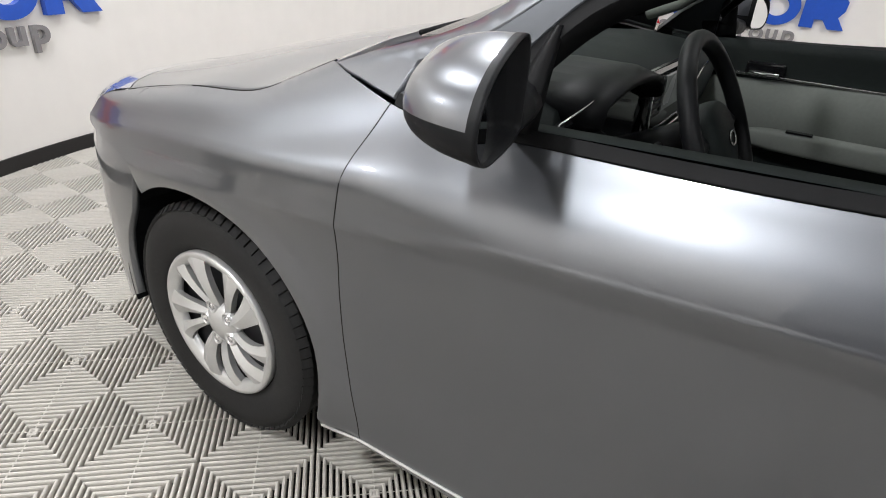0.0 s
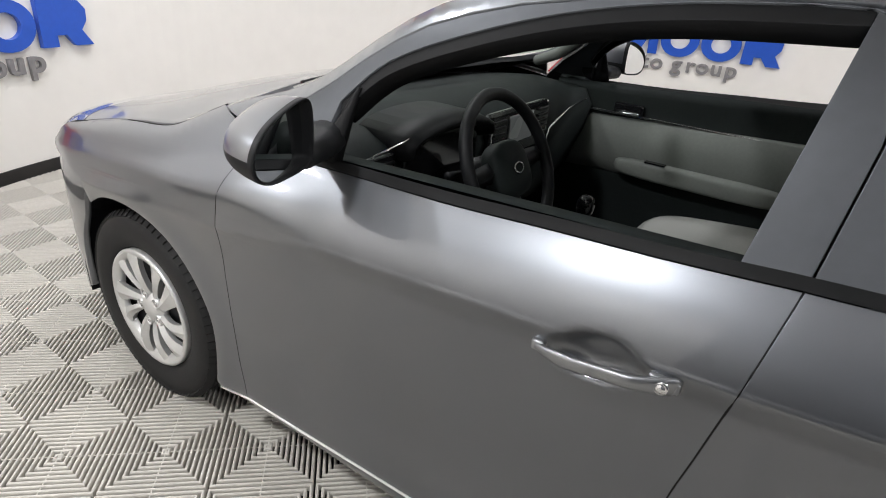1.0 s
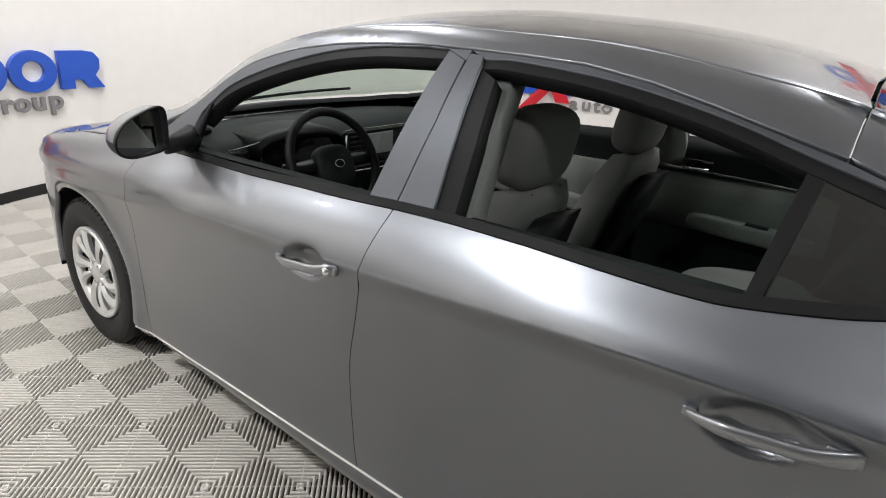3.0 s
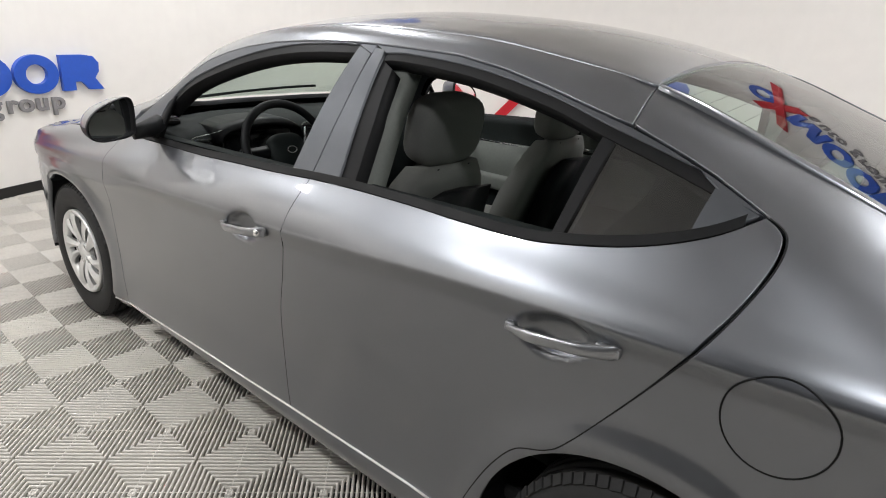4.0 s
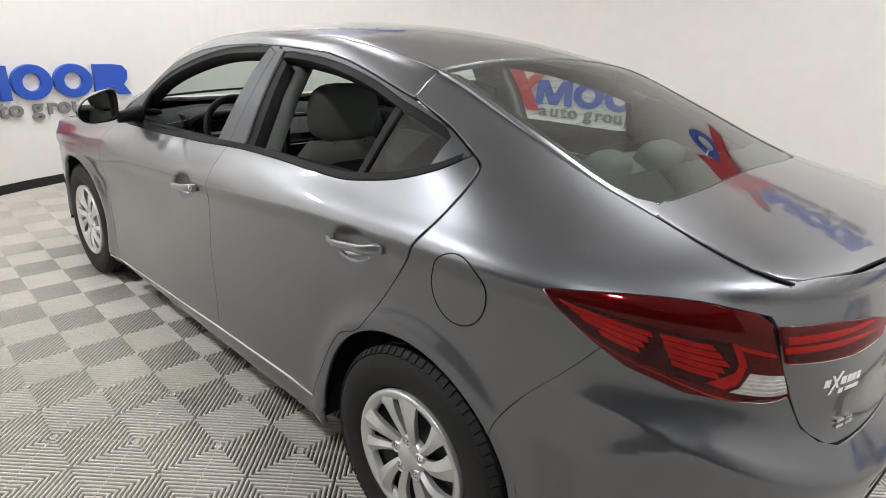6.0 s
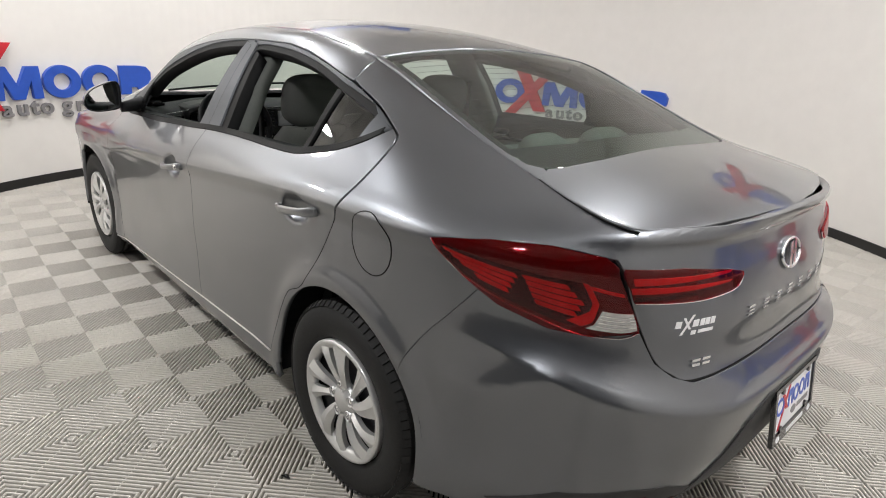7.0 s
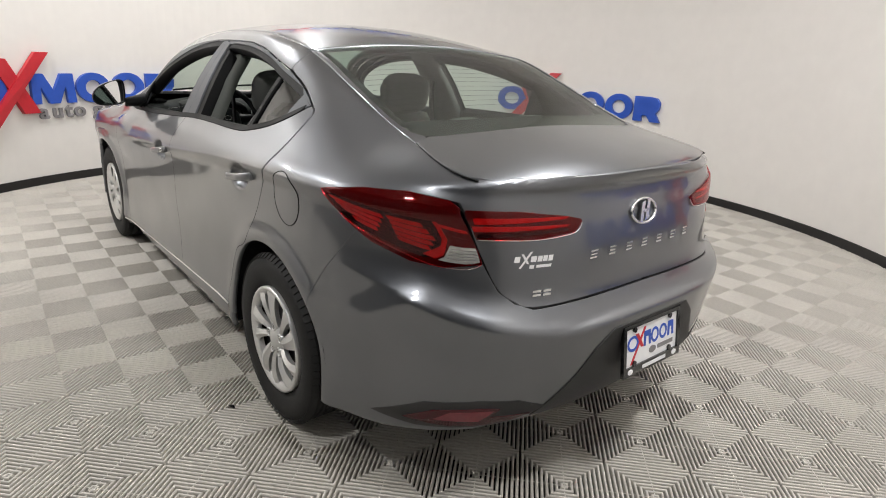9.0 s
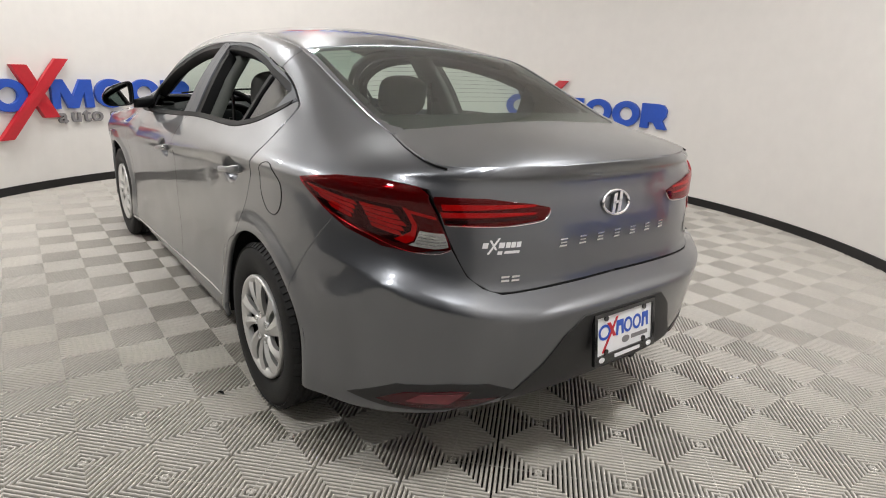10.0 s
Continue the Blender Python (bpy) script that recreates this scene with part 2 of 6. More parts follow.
add_box(bm, -4.3, 6.6, -5.4, 4.9, -0.1, -0.022)
floor = tagged(part("floor", bm, UNDER), "dark subfloor under slotted greige plastic tiles", "floor", kind="structure")

for lx, ly, watts in LAMPS:
    bm = bmesh.new()
    add_lathe(bm, [(0.0005, -0.055), (0.155, -0.055), (0.175, -0.05), (0.185, -0.03), (0.185, 0.0)], Matrix.Translation((lx, ly, ROOM_H)), 40)
    fixture = tagged(part("ceiling_lamp", bm, FOAM), "assumed round white ceiling lamp, switched on", "lamp", "ceiling lamps")
    bm = bmesh.new()
    add_lathe(bm, [(0.0005, -0.062), (0.145, -0.062), (0.15, -0.052)], Matrix.Translation((lx, ly, ROOM_H)), 40)
    part("diffuser", bm, LAMPGLOW, fixture, "glowing white diffuser")
    data = bpy.data.lights.new("lamp_light", "AREA")
    data.shape, data.size, data.energy, data.color = "DISK", 0.30, watts, (1.0, 0.985, 0.97)
    ob = new("lamp_light", data)
    ob.location = (lx, ly, ROOM_H - 0.07)


# ---------------------------------------------------------------- wall signs
def ellipse(cx, cy, rx, ry, n=40):
    return [(cx + rx * math.cos(math.tau * k / n), cy + ry * math.sin(math.tau * k / n)) for k in range(n)]


def add_ring_shape(bm, outer, inner, z0, z1):
    v = [[bm.verts.new((x, y, z)) for x, y in line] for line, z in ((outer, z0), (outer, z1), (inner, z1), (inner, z0))]
    n = len(outer)
    for p, q in zip(v, v[1:] + v[:1]):
        for i in range(n):
            bm.faces.new((p[i], p[(i + 1) % n], q[(i + 1) % n], q[i]))
    return bm


def on_wall(ob, left, rise=0.0, size=1.0):
    """Bends a flat shape (x along, y up, z off the wall) on to the round wall, its x = 0 at the angle left."""
    for v in ob.data.vertices:
        x, y, z = v.co
        a = radians(left) - 1.04 * size * x / ROOM_R
        r = ROOM_R - 0.002 - z
        v.co = (ROOM_X + r * math.cos(a), ROOM_Y + r * math.sin(a), 0.84 + (y - 0.84) * size + rise)
    return ob


def sign(left, rise=0.0, size=1.0):
    """A wall sign of plain shapes: a ring, two crossed bars, a notched block, two rings and a block, over grey words."""
    root = tagged(new("wall_sign"), "raised blue and red sign shapes over grey words on the wall", "sign", "wall signs")
    zb, zt = 0.735, 1.003
    zm = (zb + zt) / 2
    d0, d1 = 0.0, 0.035

    def blue_ring(name, x0, x1):
        bm = bmesh.new()
        cx, rx = (x0 + x1) / 2, (x1 - x0) / 2
        add_ring_shape(bm, ellipse(cx, zm, rx, 0.141), ellipse(cx, zm, rx - 0.082, 0.072), d0, d1)
        on_wall(part(name, bm, BLUE, root, "blue ring"), left, rise, size)

    def block(name, outline, mat, label, a=0.0, b=0.035):
        bm = bmesh.new()
        add_prism(bm, outline, b - a, Matrix.Translation((0, 0, a)))
        bmesh.ops.recalc_face_normals(bm, faces=bm.faces)
        on_wall(part(name, bm, mat, root, label), left, rise, size)

    blue_ring("ring", 0.0, 0.34)
    block("bar", [(0.02, 0.49), (0.15, 0.49), (0.74, 1.19), (0.62, 1.19)], RED, "slanted red bar", 0.012, 0.05)
    block("bar", [(0.22, 1.13), (0.36, 1.13), (0.60, 0.66), (0.46, 0.66)], RED, "slanted red bar", 0.0, 0.046)
    block("block", [(0.55, zb), (0.628, zb), (0.636, 0.89), (0.705, zb), (0.795, zb), (0.864, 0.89), (0.872, zb), (0.95, zb), (0.94, zt), (0.83, zt), (0.75, 0.845), (0.67, zt), (0.56, zt)], BLUE, "notched blue block")
    blue_ring("ring", 0.965, 1.285)
    blue_ring("ring", 1.30, 1.62)
    block("block", [(1.64, zb), (1.735, zb), (1.735, 0.80), (1.79, 0.80), (1.84, zb), (1.95, zb), (1.89, 0.825), (1.925, 0.875), (1.93, 0.942), (1.89, 0.992), (1.82, zt), (1.64, zt)], BLUE, "blue block with a rounded corner")
    text, wide, at = "auto group", 1.06, 0.60
    step = {"t": 0.082, " ": 0.065, "r": 0.088}
    scale = wide / sum(step.get(c, 0.121) for c in text)
    for c in text:
        if c != " ":
            font = bpy.data.curves.new("letter", "FONT")
            font.body, font.size, font.extrude, font.offset = c, 0.185, 0.012, 0.004
            tmp = new("letter", font)
            me = bpy.data.meshes.new_from_object(tmp.evaluated_get(bpy.context.evaluated_depsgraph_get()))
            bpy.data.objects.remove(tmp)
            me.materials.clear()
            me.materials.append(GREY)
            for v in me.vertices:
                v.co = (at + v.co.x * 1.08, 0.605 + v.co.y, v.co.z + 0.012)
            ob = new("letter", me)
            ob.parent = root
            on_wall(ob, left, rise, size)
        at += step.get(c, 0.121) * scale
    return root


for left, rise, size in ((-141.5, 0.0, 1.0), (124.5, 0.0, 1.0), (30.0, 0.0, 0.93), (76.0, 1.6, 1.0), (172.0, 1.9, 1.0)):
    sign(left, rise, size)


# ---------------------------------------------------------------- the car: its skin
from mathutils.geometry import delaunay_2d_cdt

SX = [-0.86, -0.6, -0.27, 0.0, 0.13, 0.30, 0.58, 0.72, 0.86, 1.2, 1.6, 1.95, 2.22, 2.445, 2.75, 3.09, 3.30, 3.46, 3.60]
CREASE_Y = [0.60, 0.79, 0.882, 0.884, 0.884, 0.884, 0.885, 0.885, 0.885, 0.885, 0.885, 0.884, 0.884, 0.883, 0.880, 0.878, 0.876, 0.874, 0.872]
CREASE_Z = [0.68, 0.70, 0.735, 0.755, 0.765, 0.775, 0.797, 0.808, 0.817, 0.842, 0.866, 0.898, 0.922, 0.936, 0.950, 0.955, 0.950, 0.940, 0.93]
BELT_Y = [0.59, 0.78, 0.868, 0.856, 0.85, 0.83, 0.8, 0.798, 0.798, 0.804, 0.806, 0.806, 0.808, 0.808, 0.822, 0.83, 0.845, 0.858, 0.86]
BELT_Z = [0.70, 0.75, 0.795, 0.835, 0.845, 0.875, 0.940, 0.946, 0.952, 0.972, 0.999, 1.013, 1.020, 1.028, 1.020, 1.000, 0.980, 0.962, 0.95]
MID_Y = [0.58, 0.77, 0.852, 0.835, 0.825, 0.79, 0.76, 0.735, 0.715, 0.7, 0.705, 0.707, 0.708, 0.71, 0.728, 0.750, 0.802, 0.844, 0.85]
MID_Z = [0.73, 0.785, 0.83, 0.868, 0.88, 0.93, 1.000, 1.060, 1.110, 1.170, 1.190, 1.190, 1.185, 1.180, 1.130, 1.045, 1.005, 0.978, 0.96]
DITCH_Y = [0.75, 0.80, 0.84, 0.815, 0.805, 0.755, 0.716, 0.660, 0.622, 0.585, 0.584, 0.588, 0.620, 0.650, 0.652, 0.664, 0.756, 0.825, 0.84]
DITCH_Z = [0.76, 0.815, 0.845, 0.888, 0.90, 0.97, 1.055, 1.165, 1.250, 1.330, 1.355, 1.350, 1.307, 1.255, 1.185, 1.080, 1.030, 0.995, 0.97]
EDGE_Y = [0.73, 0.77, 0.825, 0.79, 0.78, 0.725, 0.675, 0.620, 0.580, 0.542, 0.538, 0.540, 0.553, 0.566, 0.578, 0.602, 0.700, 0.800, 0.82]
EDGE_Z = [0.78, 0.835, 0.856, 0.905, 0.917, 0.997, 1.095, 1.205, 1.29, 1.372, 1.398, 1.394, 1.365, 1.33, 1.222, 1.096, 1.05, 1.018, 0.985]
ROOF_X = [-0.86, -0.7, -0.5, -0.27, 0.0, 0.2, 0.3, 0.5, 0.7, 0.9, 1.1, 1.3, 1.6, 1.9, 2.2, 2.42, 2.7, 2.9, 3.05, 3.13, 3.2, 3.4, 3.5, 3.6]
ROOF_Z = [0.66, 0.745, 0.835, 0.915, 0.975, 1.005, 1.03, 1.14, 1.25, 1.345, 1.412, 1.443, 1.458, 1.45, 1.418, 1.37, 1.27, 1.19, 1.136, 1.112, 1.098, 1.062, 1.042, 1.015]
TAIL_Z = [0.18, 0.26, 0.34, 0.42, 0.55, 0.597, 0.605, 0.620, 0.645, 0.67, 0.70, 0.80, 0.89, 0.95, 0.98, 1.005, 1.03]
TAIL_X = [3.45, 3.56, 3.616, 3.640, 3.664, 3.669, 3.665, 3.648, 3.624, 3.608, 3.601, 3.594, 3.574, 3.558, 3.554, 3.572, 3.580]
HANDLES = [(1.415, 0.815), (2.462, 0.874)]
CORNER_X, CORNER_N = 2.6, 3.3
GRID0, GRID_STEP = -0.90, 0.004


def tabulate(xs, ys):
    """A column sampled finely along the car and smoothed, for quick reading."""
    raw = np.array([pchip(xs, ys, GRID0 + GRID_STEP * k) for k in range(1150)])
    kernel = np.exp(-0.5 * (np.arange(-27, 28) / 9.0) ** 2)
    wide = np.concatenate([2 * raw[0] - raw[27:0:-1], raw, np.full(27, raw[-1])])
    return [float(q) for q in np.convolve(wide, kernel / kernel.sum(), "valid")]


def read(table, x):
    q = min(max((x - GRID0) / GRID_STEP, 0.0), 1148.0)
    k = int(q)
    return table[k] + (table[k + 1] - table[k]) * (q - k)


T_CREASE_Y, T_CREASE_Z, T_BELT_Y, T_BELT_Z, T_MID_Y, T_MID_Z = (tabulate(SX, c) for c in (CREASE_Y, CREASE_Z, BELT_Y, BELT_Z, MID_Y, MID_Z))
T_DITCH_Y, T_DITCH_Z, T_EDGE_Y, T_EDGE_Z = (tabulate(SX, c) for c in (DITCH_Y, DITCH_Z, EDGE_Y, EDGE_Z))
T_ROOF = tabulate(ROOF_X, ROOF_Z)
T_TAIL = [pchip(TAIL_Z, TAIL_X, 0.1 + 0.002 * k) for k in range(500)]


def tail_x(z):
    q = min(max((z - 0.1) / 0.002, 0.0), 498.0)
    k = int(q)
    return T_TAIL[k] + (T_TAIL[k + 1] - T_TAIL[k]) * (q - k)


def ease(v, a, b):
    t = min(max((v - a) / (b - a), 0.0), 1.0)
    return t * t * (3 - 2 * t)


def lip_z(x):
    """Height of the sharp lip under the shelf of the rear bumper."""
    return pchip([3.0, 3.2, 3.33, 3.5, 3.64], [0.745, 0.728, 0.700, 0.645, 0.604], x)


def half_width(x, z, dents=True):
    """Half the width of the body at x and height z, evened out over the rear pillar."""
    y = raw_width(x, z, dents)
    if x > 2.3:
        cz = read(T_CREASE_Z, x)
        k = ease(x, 2.3, 2.55) * ease(z, cz + 0.03, cz + 0.09)
        if k > 0:
            y += k * (0.3 * y + 0.22 * (raw_width(x, z - 0.02) + raw_width(x, z + 0.02)) + 0.13 * (raw_width(x, z - 0.04) + raw_width(x, z + 0.04)) - y)
    return y


def raw_width(x, z, dents=True):
    """Half the width by the profile's columns, without the rounding of the tail."""
    c, cz = read(T_CREASE_Y, x), read(T_CREASE_Z, x)
    s = 0.005 + 0.035 * (1 - ease(x, 0.45, 0.80))
    if z <= cz:
        y = pchip([0.14, 0.18, 0.215, 0.245, 0.30, 0.45, 0.62, cz - 0.055, cz - s, cz + s], [0.80, 0.84, 0.862, 0.870, 0.868, 0.858, 0.863, c - 0.0045 - 0.008 * ease(x, 0.45, 0.9), c, c - 0.0042], z)
        y -= (0.872 - c if c < 0.872 else 0) * 0.6
        # the flare round the wheels
        for wx in (0.0, 2.68):
            d = math.hypot(x - wx, z - 0.31)
            if d < 0.6:
                y += 0.014 * math.exp(-(((d - 0.385) / 0.05) ** 2))
    else:
        ye, ze = read(T_EDGE_Y, x), read(T_EDGE_Z, x)
        if z > ze:
            # on over the edge with the slope of the upper skin
            rise = 2.1 * max(read(T_ROOF, x) - ze, 0.0) / ye
            return ye - (z - ze) / max(rise, 0.22)
        zs = [cz - s, cz + s, read(T_BELT_Z, x), read(T_MID_Z, x), read(T_DITCH_Z, x), ze]
        ys = [c, c - 0.0042, read(T_BELT_Y, x), read(T_MID_Y, x), read(T_DITCH_Y, x), ye]
        y = pchip(zs, ys, z)
        # the front door's full shoulder
        w = (z - cz) / (zs[2] - cz)
        if w < 1:
            full = (1 - ease(x, 1.6, 2.1)) * ease(x, 0.4, 0.7)
            y += 0.034 * full * w * (1 - w)
    # the scooped shelf of the rear bumper, sharp at its lip
    if x > 3.05 and z > 0.58:
        t = min(max((z - lip_z(x)) / 0.085, 0.0), 1.0)
        y -= 0.042 * ease(x, 3.08, 3.42) * (1 - (1 - t) ** 2.2) * (1 - ease(z, 0.80, 0.95))
    if dents:
        for hx, hz in HANDLES:
            q = ((x - hx + 0.012) / 0.070) ** 2 + ((z - hz - 0.006 - 0.15 * (x - hx)) / 0.042) ** 2
            if q < 4:
                y -= 0.030 * math.exp(-(q**3.0))
    return y


# the way round the tail, tabulated by its length at mid height
ROUND = [(0.0, 0.0)]
_last = (CORNER_X, 0.88)
for _k in range(1, 401):
    _th = math.pi / 2 * (_k / 400) ** 1.6
    _p = (CORNER_X + 1.02 * math.sin(_th) ** (2 / CORNER_N), 0.88 * max(math.cos(_th), 0) ** (2 / CORNER_N))
    ROUND.append((ROUND[-1][0] + math.hypot(_p[0] - _last[0], _p[1] - _last[1]), _th))
    _last = _p
LENS = [a for a, _ in ROUND]
THETAS = [b for _, b in ROUND]
UC = CORNER_X + LENS[-1]


def body(u, z):
    """The body's skin: u runs along the left side and round the tail, z is the height."""
    if u > UC:
        x, y, h = body(2 * UC - u, z)
        return x, -y, h
    if u <= CORNER_X:
        return u, -half_width(u, z), z
    th = float(np.interp(u - CORNER_X, LENS, THETAS))
    way = math.sin(th) ** (2 / CORNER_N)
    x = CORNER_X + (tail_x(z) - CORNER_X) * way
    # the lip climbs towards the flanks
    climb = ease(z, 0.42, 0.56) * (1 - ease(z, 0.74, 0.84)) * ease(x, 3.20, 3.36)
    if climb > 0:
        x = CORNER_X + (tail_x(z - climb * max(lip_z(x) - 0.604, 0)) - CORNER_X) * way
    return x, -half_width(x, z) * max(math.cos(th), 0.0) ** (2 / CORNER_N), z


def at_x(x, z):
    """u of the place on the left flank at x."""
    if x <= CORNER_X:
        return x
    a = tail_x(z) - CORNER_X
    th = math.asin(min((x - CORNER_X) / a, 1.0) ** (CORNER_N / 2))
    return CORNER_X + float(np.interp(th, THETAS, LENS))


def at_y(y, z):
    """u of the place on the tail at y."""
    side, y = (1 if y > 0 else -1), abs(y)
    lo, hi = CORNER_X, UC
    for _ in range(30):
        mid = (lo + hi) / 2
        if -body(mid, z)[1] > y:
            lo = mid
        else:
            hi = mid
    return 2 * UC - lo if side > 0 else lo


def top(x, v):
    """The upper skin: bonnet, screens, roof and boot lid; v goes from -1 (left edge) to 1."""
    ye, ze, zc = read(T_EDGE_Y, x), read(T_EDGE_Z, x), read(T_ROOF, x)
    if x > CORNER_X:
        z0 = ze
        a = tail_x(z0) - CORNER_X
        q = min((x - CORNER_X) / a, 0.999)
        ye *= (1 - q**CORNER_N) ** (1 / CORNER_N)
    if abs(v) > 1:
        fall = (ze - read(T_DITCH_Z, x)) / max(read(T_DITCH_Y, x) - read(T_EDGE_Y, x), 0.02)
        return x, v * ye, ze - (abs(v) - 1) * ye * min(fall, 1.6)
    return x, v * ye, ze + (zc - ze) * (1 - abs(v) ** 2.1)


def curve(points, n=6):
    """A smooth line through points (Catmull-Rom)."""
    p = [points[0]] + list(points) + [points[-1]]
    out = []
    for i in range(1, len(p) - 2):
        a, b, c, d = (np.array(q, float) for q in p[i - 1 : i + 3])
        for k in range(n):
            t = k / n
            out.append(tuple(0.5 * (2 * b + (c - a) * t + (2 * a - 5 * b + 4 * c - d) * t * t + (3 * b - a - 3 * c + d) * t**3)))
    out.append(tuple(points[-1]))
    return out


def arc(cx, cy, r, a0, a1, n=24):
    return [(cx + r * math.cos(radians(a0 + (a1 - a0) * k / n)), cy + r * math.sin(radians(a0 + (a1 - a0) * k / n))) for k in range(n + 1)]


def shrink(poly, d):
    """Moves an outline inwards by d."""
    clean = []
    for p in poly:
        if not clean or math.hypot(p[0] - clean[-1][0], p[1] - clean[-1][1]) > 1e-4:
            clean.append((float(p[0]), float(p[1])))
    if math.hypot(clean[0][0] - clean[-1][0], clean[0][1] - clean[-1][1]) < 1e-4:
        clean.pop()
    n = len(clean)
    area = sum(clean[i][0] * clean[(i + 1) % n][1] - clean[(i + 1) % n][0] * clean[i][1] for i in range(n))
    if area < 0:
        clean.reverse()
    if not d:
        return clean
    out = []
    for i in range(n):
        a, b, c = (np.array(clean[j % n]) for j in (i - 1, i, i + 1))
        e, f = (b - a) / np.linalg.norm(b - a), (c - b) / np.linalg.norm(c - b)
        m = np.array((-e[1] - f[1], e[0] + f[0]))
        ln = np.linalg.norm(m)
        if ln < 0.2:
            out.append(tuple(b))
            continue
        m /= ln
        out.append(tuple(b + m * d / max(0.35, m @ np.array((-e[1], e[0])))))
    return out


def panel(name, poly, skin, mat, parent, label="", gap=0.0019, depth=0.02, lift=0.0, steps=(0.04, 0.02), outward=None, mirror=False, follow=None, soft=(0.004, 0.004)):
    """A sheet-metal panel: an outline laid on the skin, with its edges turned in."""
    poly = shrink(poly, gap)
    line = []
    for (a, b), (c, d) in zip(poly, poly[1:] + poly[:1]):
        n = max(1, math.ceil(max(abs(c - a) / steps[0], abs(d - b) / steps[1])))
        line += [Vector((a + (c - a) * k / n, b + (d - b) * k / n)) for k in range(n)]
    pa, pb = np.array([v.x for v in line]), np.array([v.y for v in line])
    qa, qb = np.roll(pa, -1), np.roll(pb, -1)
    inner = []
    for a in np.arange(pa.min() + steps[0] * 0.5, pa.max(), steps[0]):
        rows = np.arange(pb.min() + steps[1] * 0.5, pb.max(), steps[1])
        if follow:
            mid = follow(a)
            rows = np.concatenate([np.arange(-90, -1) * steps[1], np.array([-0.0125, -0.008, -0.004, 0.0, 0.004, 0.008, 0.0125]), np.arange(2, 90) * steps[1]]) + mid
            rows = rows[(rows > pb.min()) & (rows < pb.max())]
        for b in rows:
            cross = ((pb > b) != (qb > b)) & (a < (qa - pa) * (b - pb) / np.where(qb == pb, 1e-9, qb - pb) + pa)
            if cross.sum() % 2 and (((pa - a) / steps[0]) ** 2 + ((pb - b) / steps[1]) ** 2).min() > 0.12:
                inner.append(Vector((float(a), float(b))))
    got, _, faces, *_rest = delaunay_2d_cdt(line + inner, [], [list(range(len(line)))], 1, 1e-5, False)
    flat = [(v.x, v.y) for v in got]
    keep = []
    for f in faces:
        a, b = sum(flat[k][0] for k in f) / len(f), sum(flat[k][1] for k in f) / len(f)
        cross = ((pb > b) != (qb > b)) & (a < (qa - pa) * (b - pb) / np.where(qb == pb, 1e-9, qb - pb) + pa)
        if cross.sum() % 2:
            keep.append(list(f))
    faces = keep
    count = {}
    for fc in faces:
        for a, b in zip(fc, fc[1:] + fc[:1]):
            count[(a, b)] = 1
    rim = [(a, b) for a, b in count if (b, a) not in count]
    ea, eb = soft
    pos, nor = [], []
    for a, b in flat:
        if follow:
            eb = soft[1] + 0.022 * ease(b, follow(a) + 0.05, follow(a) + 0.14)
        p, pa, pb, qa, qb = (np.array(skin(*w)) for w in ((a, b), (a + ea, b), (a, b + eb), (a - ea, b), (a, b - eb)))
        n = np.cross(pa - qa, pb - qb)
        n /= np.linalg.norm(n) + 1e-12
        if outward is not None and n @ np.array(outward) < 0:
            n = -n
        pos.append(p)
        nor.append(n)
    flip = False
    vote = 0.0
    for fc in faces[:: max(1, len(faces) // 60)]:
        for i, j, k in zip(fc, fc[1:], fc[2:]):
            vote += np.cross(pos[j] - pos[i], pos[k] - pos[i]) @ nor[i]
    if vote < 0:
        flip = True
    base = len(pos)
    out_p = [p + n * lift for p, n in zip(pos, nor)]
    out_n = list(nor)
    ring, mats = {}, []
    side = {}
    for a, b in rim:
        d = pos[b] - pos[a]
        s = np.cross(d, nor[a]) if not flip else -np.cross(d, nor[a])
        s /= np.linalg.norm(s) + 1e-12
        for q in (a, b):
            side[q] = side.get(q, 0) + s
    for q, s in side.items():
        s = s / (np.linalg.norm(s) + 1e-12)
        ring[q] = len(out_p)
        e = 0.0012
        out_p += [out_p[q] + s * e - nor[q] * e, out_p[q] + s * e - nor[q] * depth]
        out_n += [(nor[q] + s) / np.linalg.norm(nor[q] + s), s]
    for a, b in rim:
        ra, rb = ring[a], ring[b]
        faces += [[b, a, ra, rb], [rb, ra, ra + 1, rb + 1]]
    if mirror:
        out_p = [p * np.array((1, -1, 1)) for p in out_p]
        out_n = [n * np.array((1, -1, 1)) for n in out_n]
        flip = not flip
    if flip:
        faces = [f[::-1] for f in faces]
    me = bpy.data.meshes.new(name)
    me.from_pydata([tuple(p) for p in out_p], [], faces)
    me.polygons.foreach_set("use_smooth", [True] * len(me.polygons))
    me.normals_split_custom_set_from_vertices([tuple(n) for n in out_n])
    me.materials.append(mat)
    ob = new(name, me)
    ob.parent = parent
    if label:
        ob["label"] = label
    return ob


def seam_tube(name, places, skin, parent, label, flip=False, radius=0.0022, inset=0.0020):
    """A dark bead sunk into the gap between two panels, painting the shade in it."""
    pts = []
    for a, b in places:
        p, pa, pb = (Vector(skin(*w)) for w in ((a, b), (a + 0.003, b), (a, b + 0.003)))
        n = (pa - p).cross(pb - p).normalized()
        if n.dot(p - Vector((min(max(p.x, 0.3), 2.9), 0, 0.6))) < 0:
            n = -n
        q = p - n * inset
        pts.append((q.x, -q.y if flip else q.y, q.z))
    bm = bmesh.new()
    add_tube(bm, pts, radius, 8)
    return part(name, bm, SEAL, parent, label)


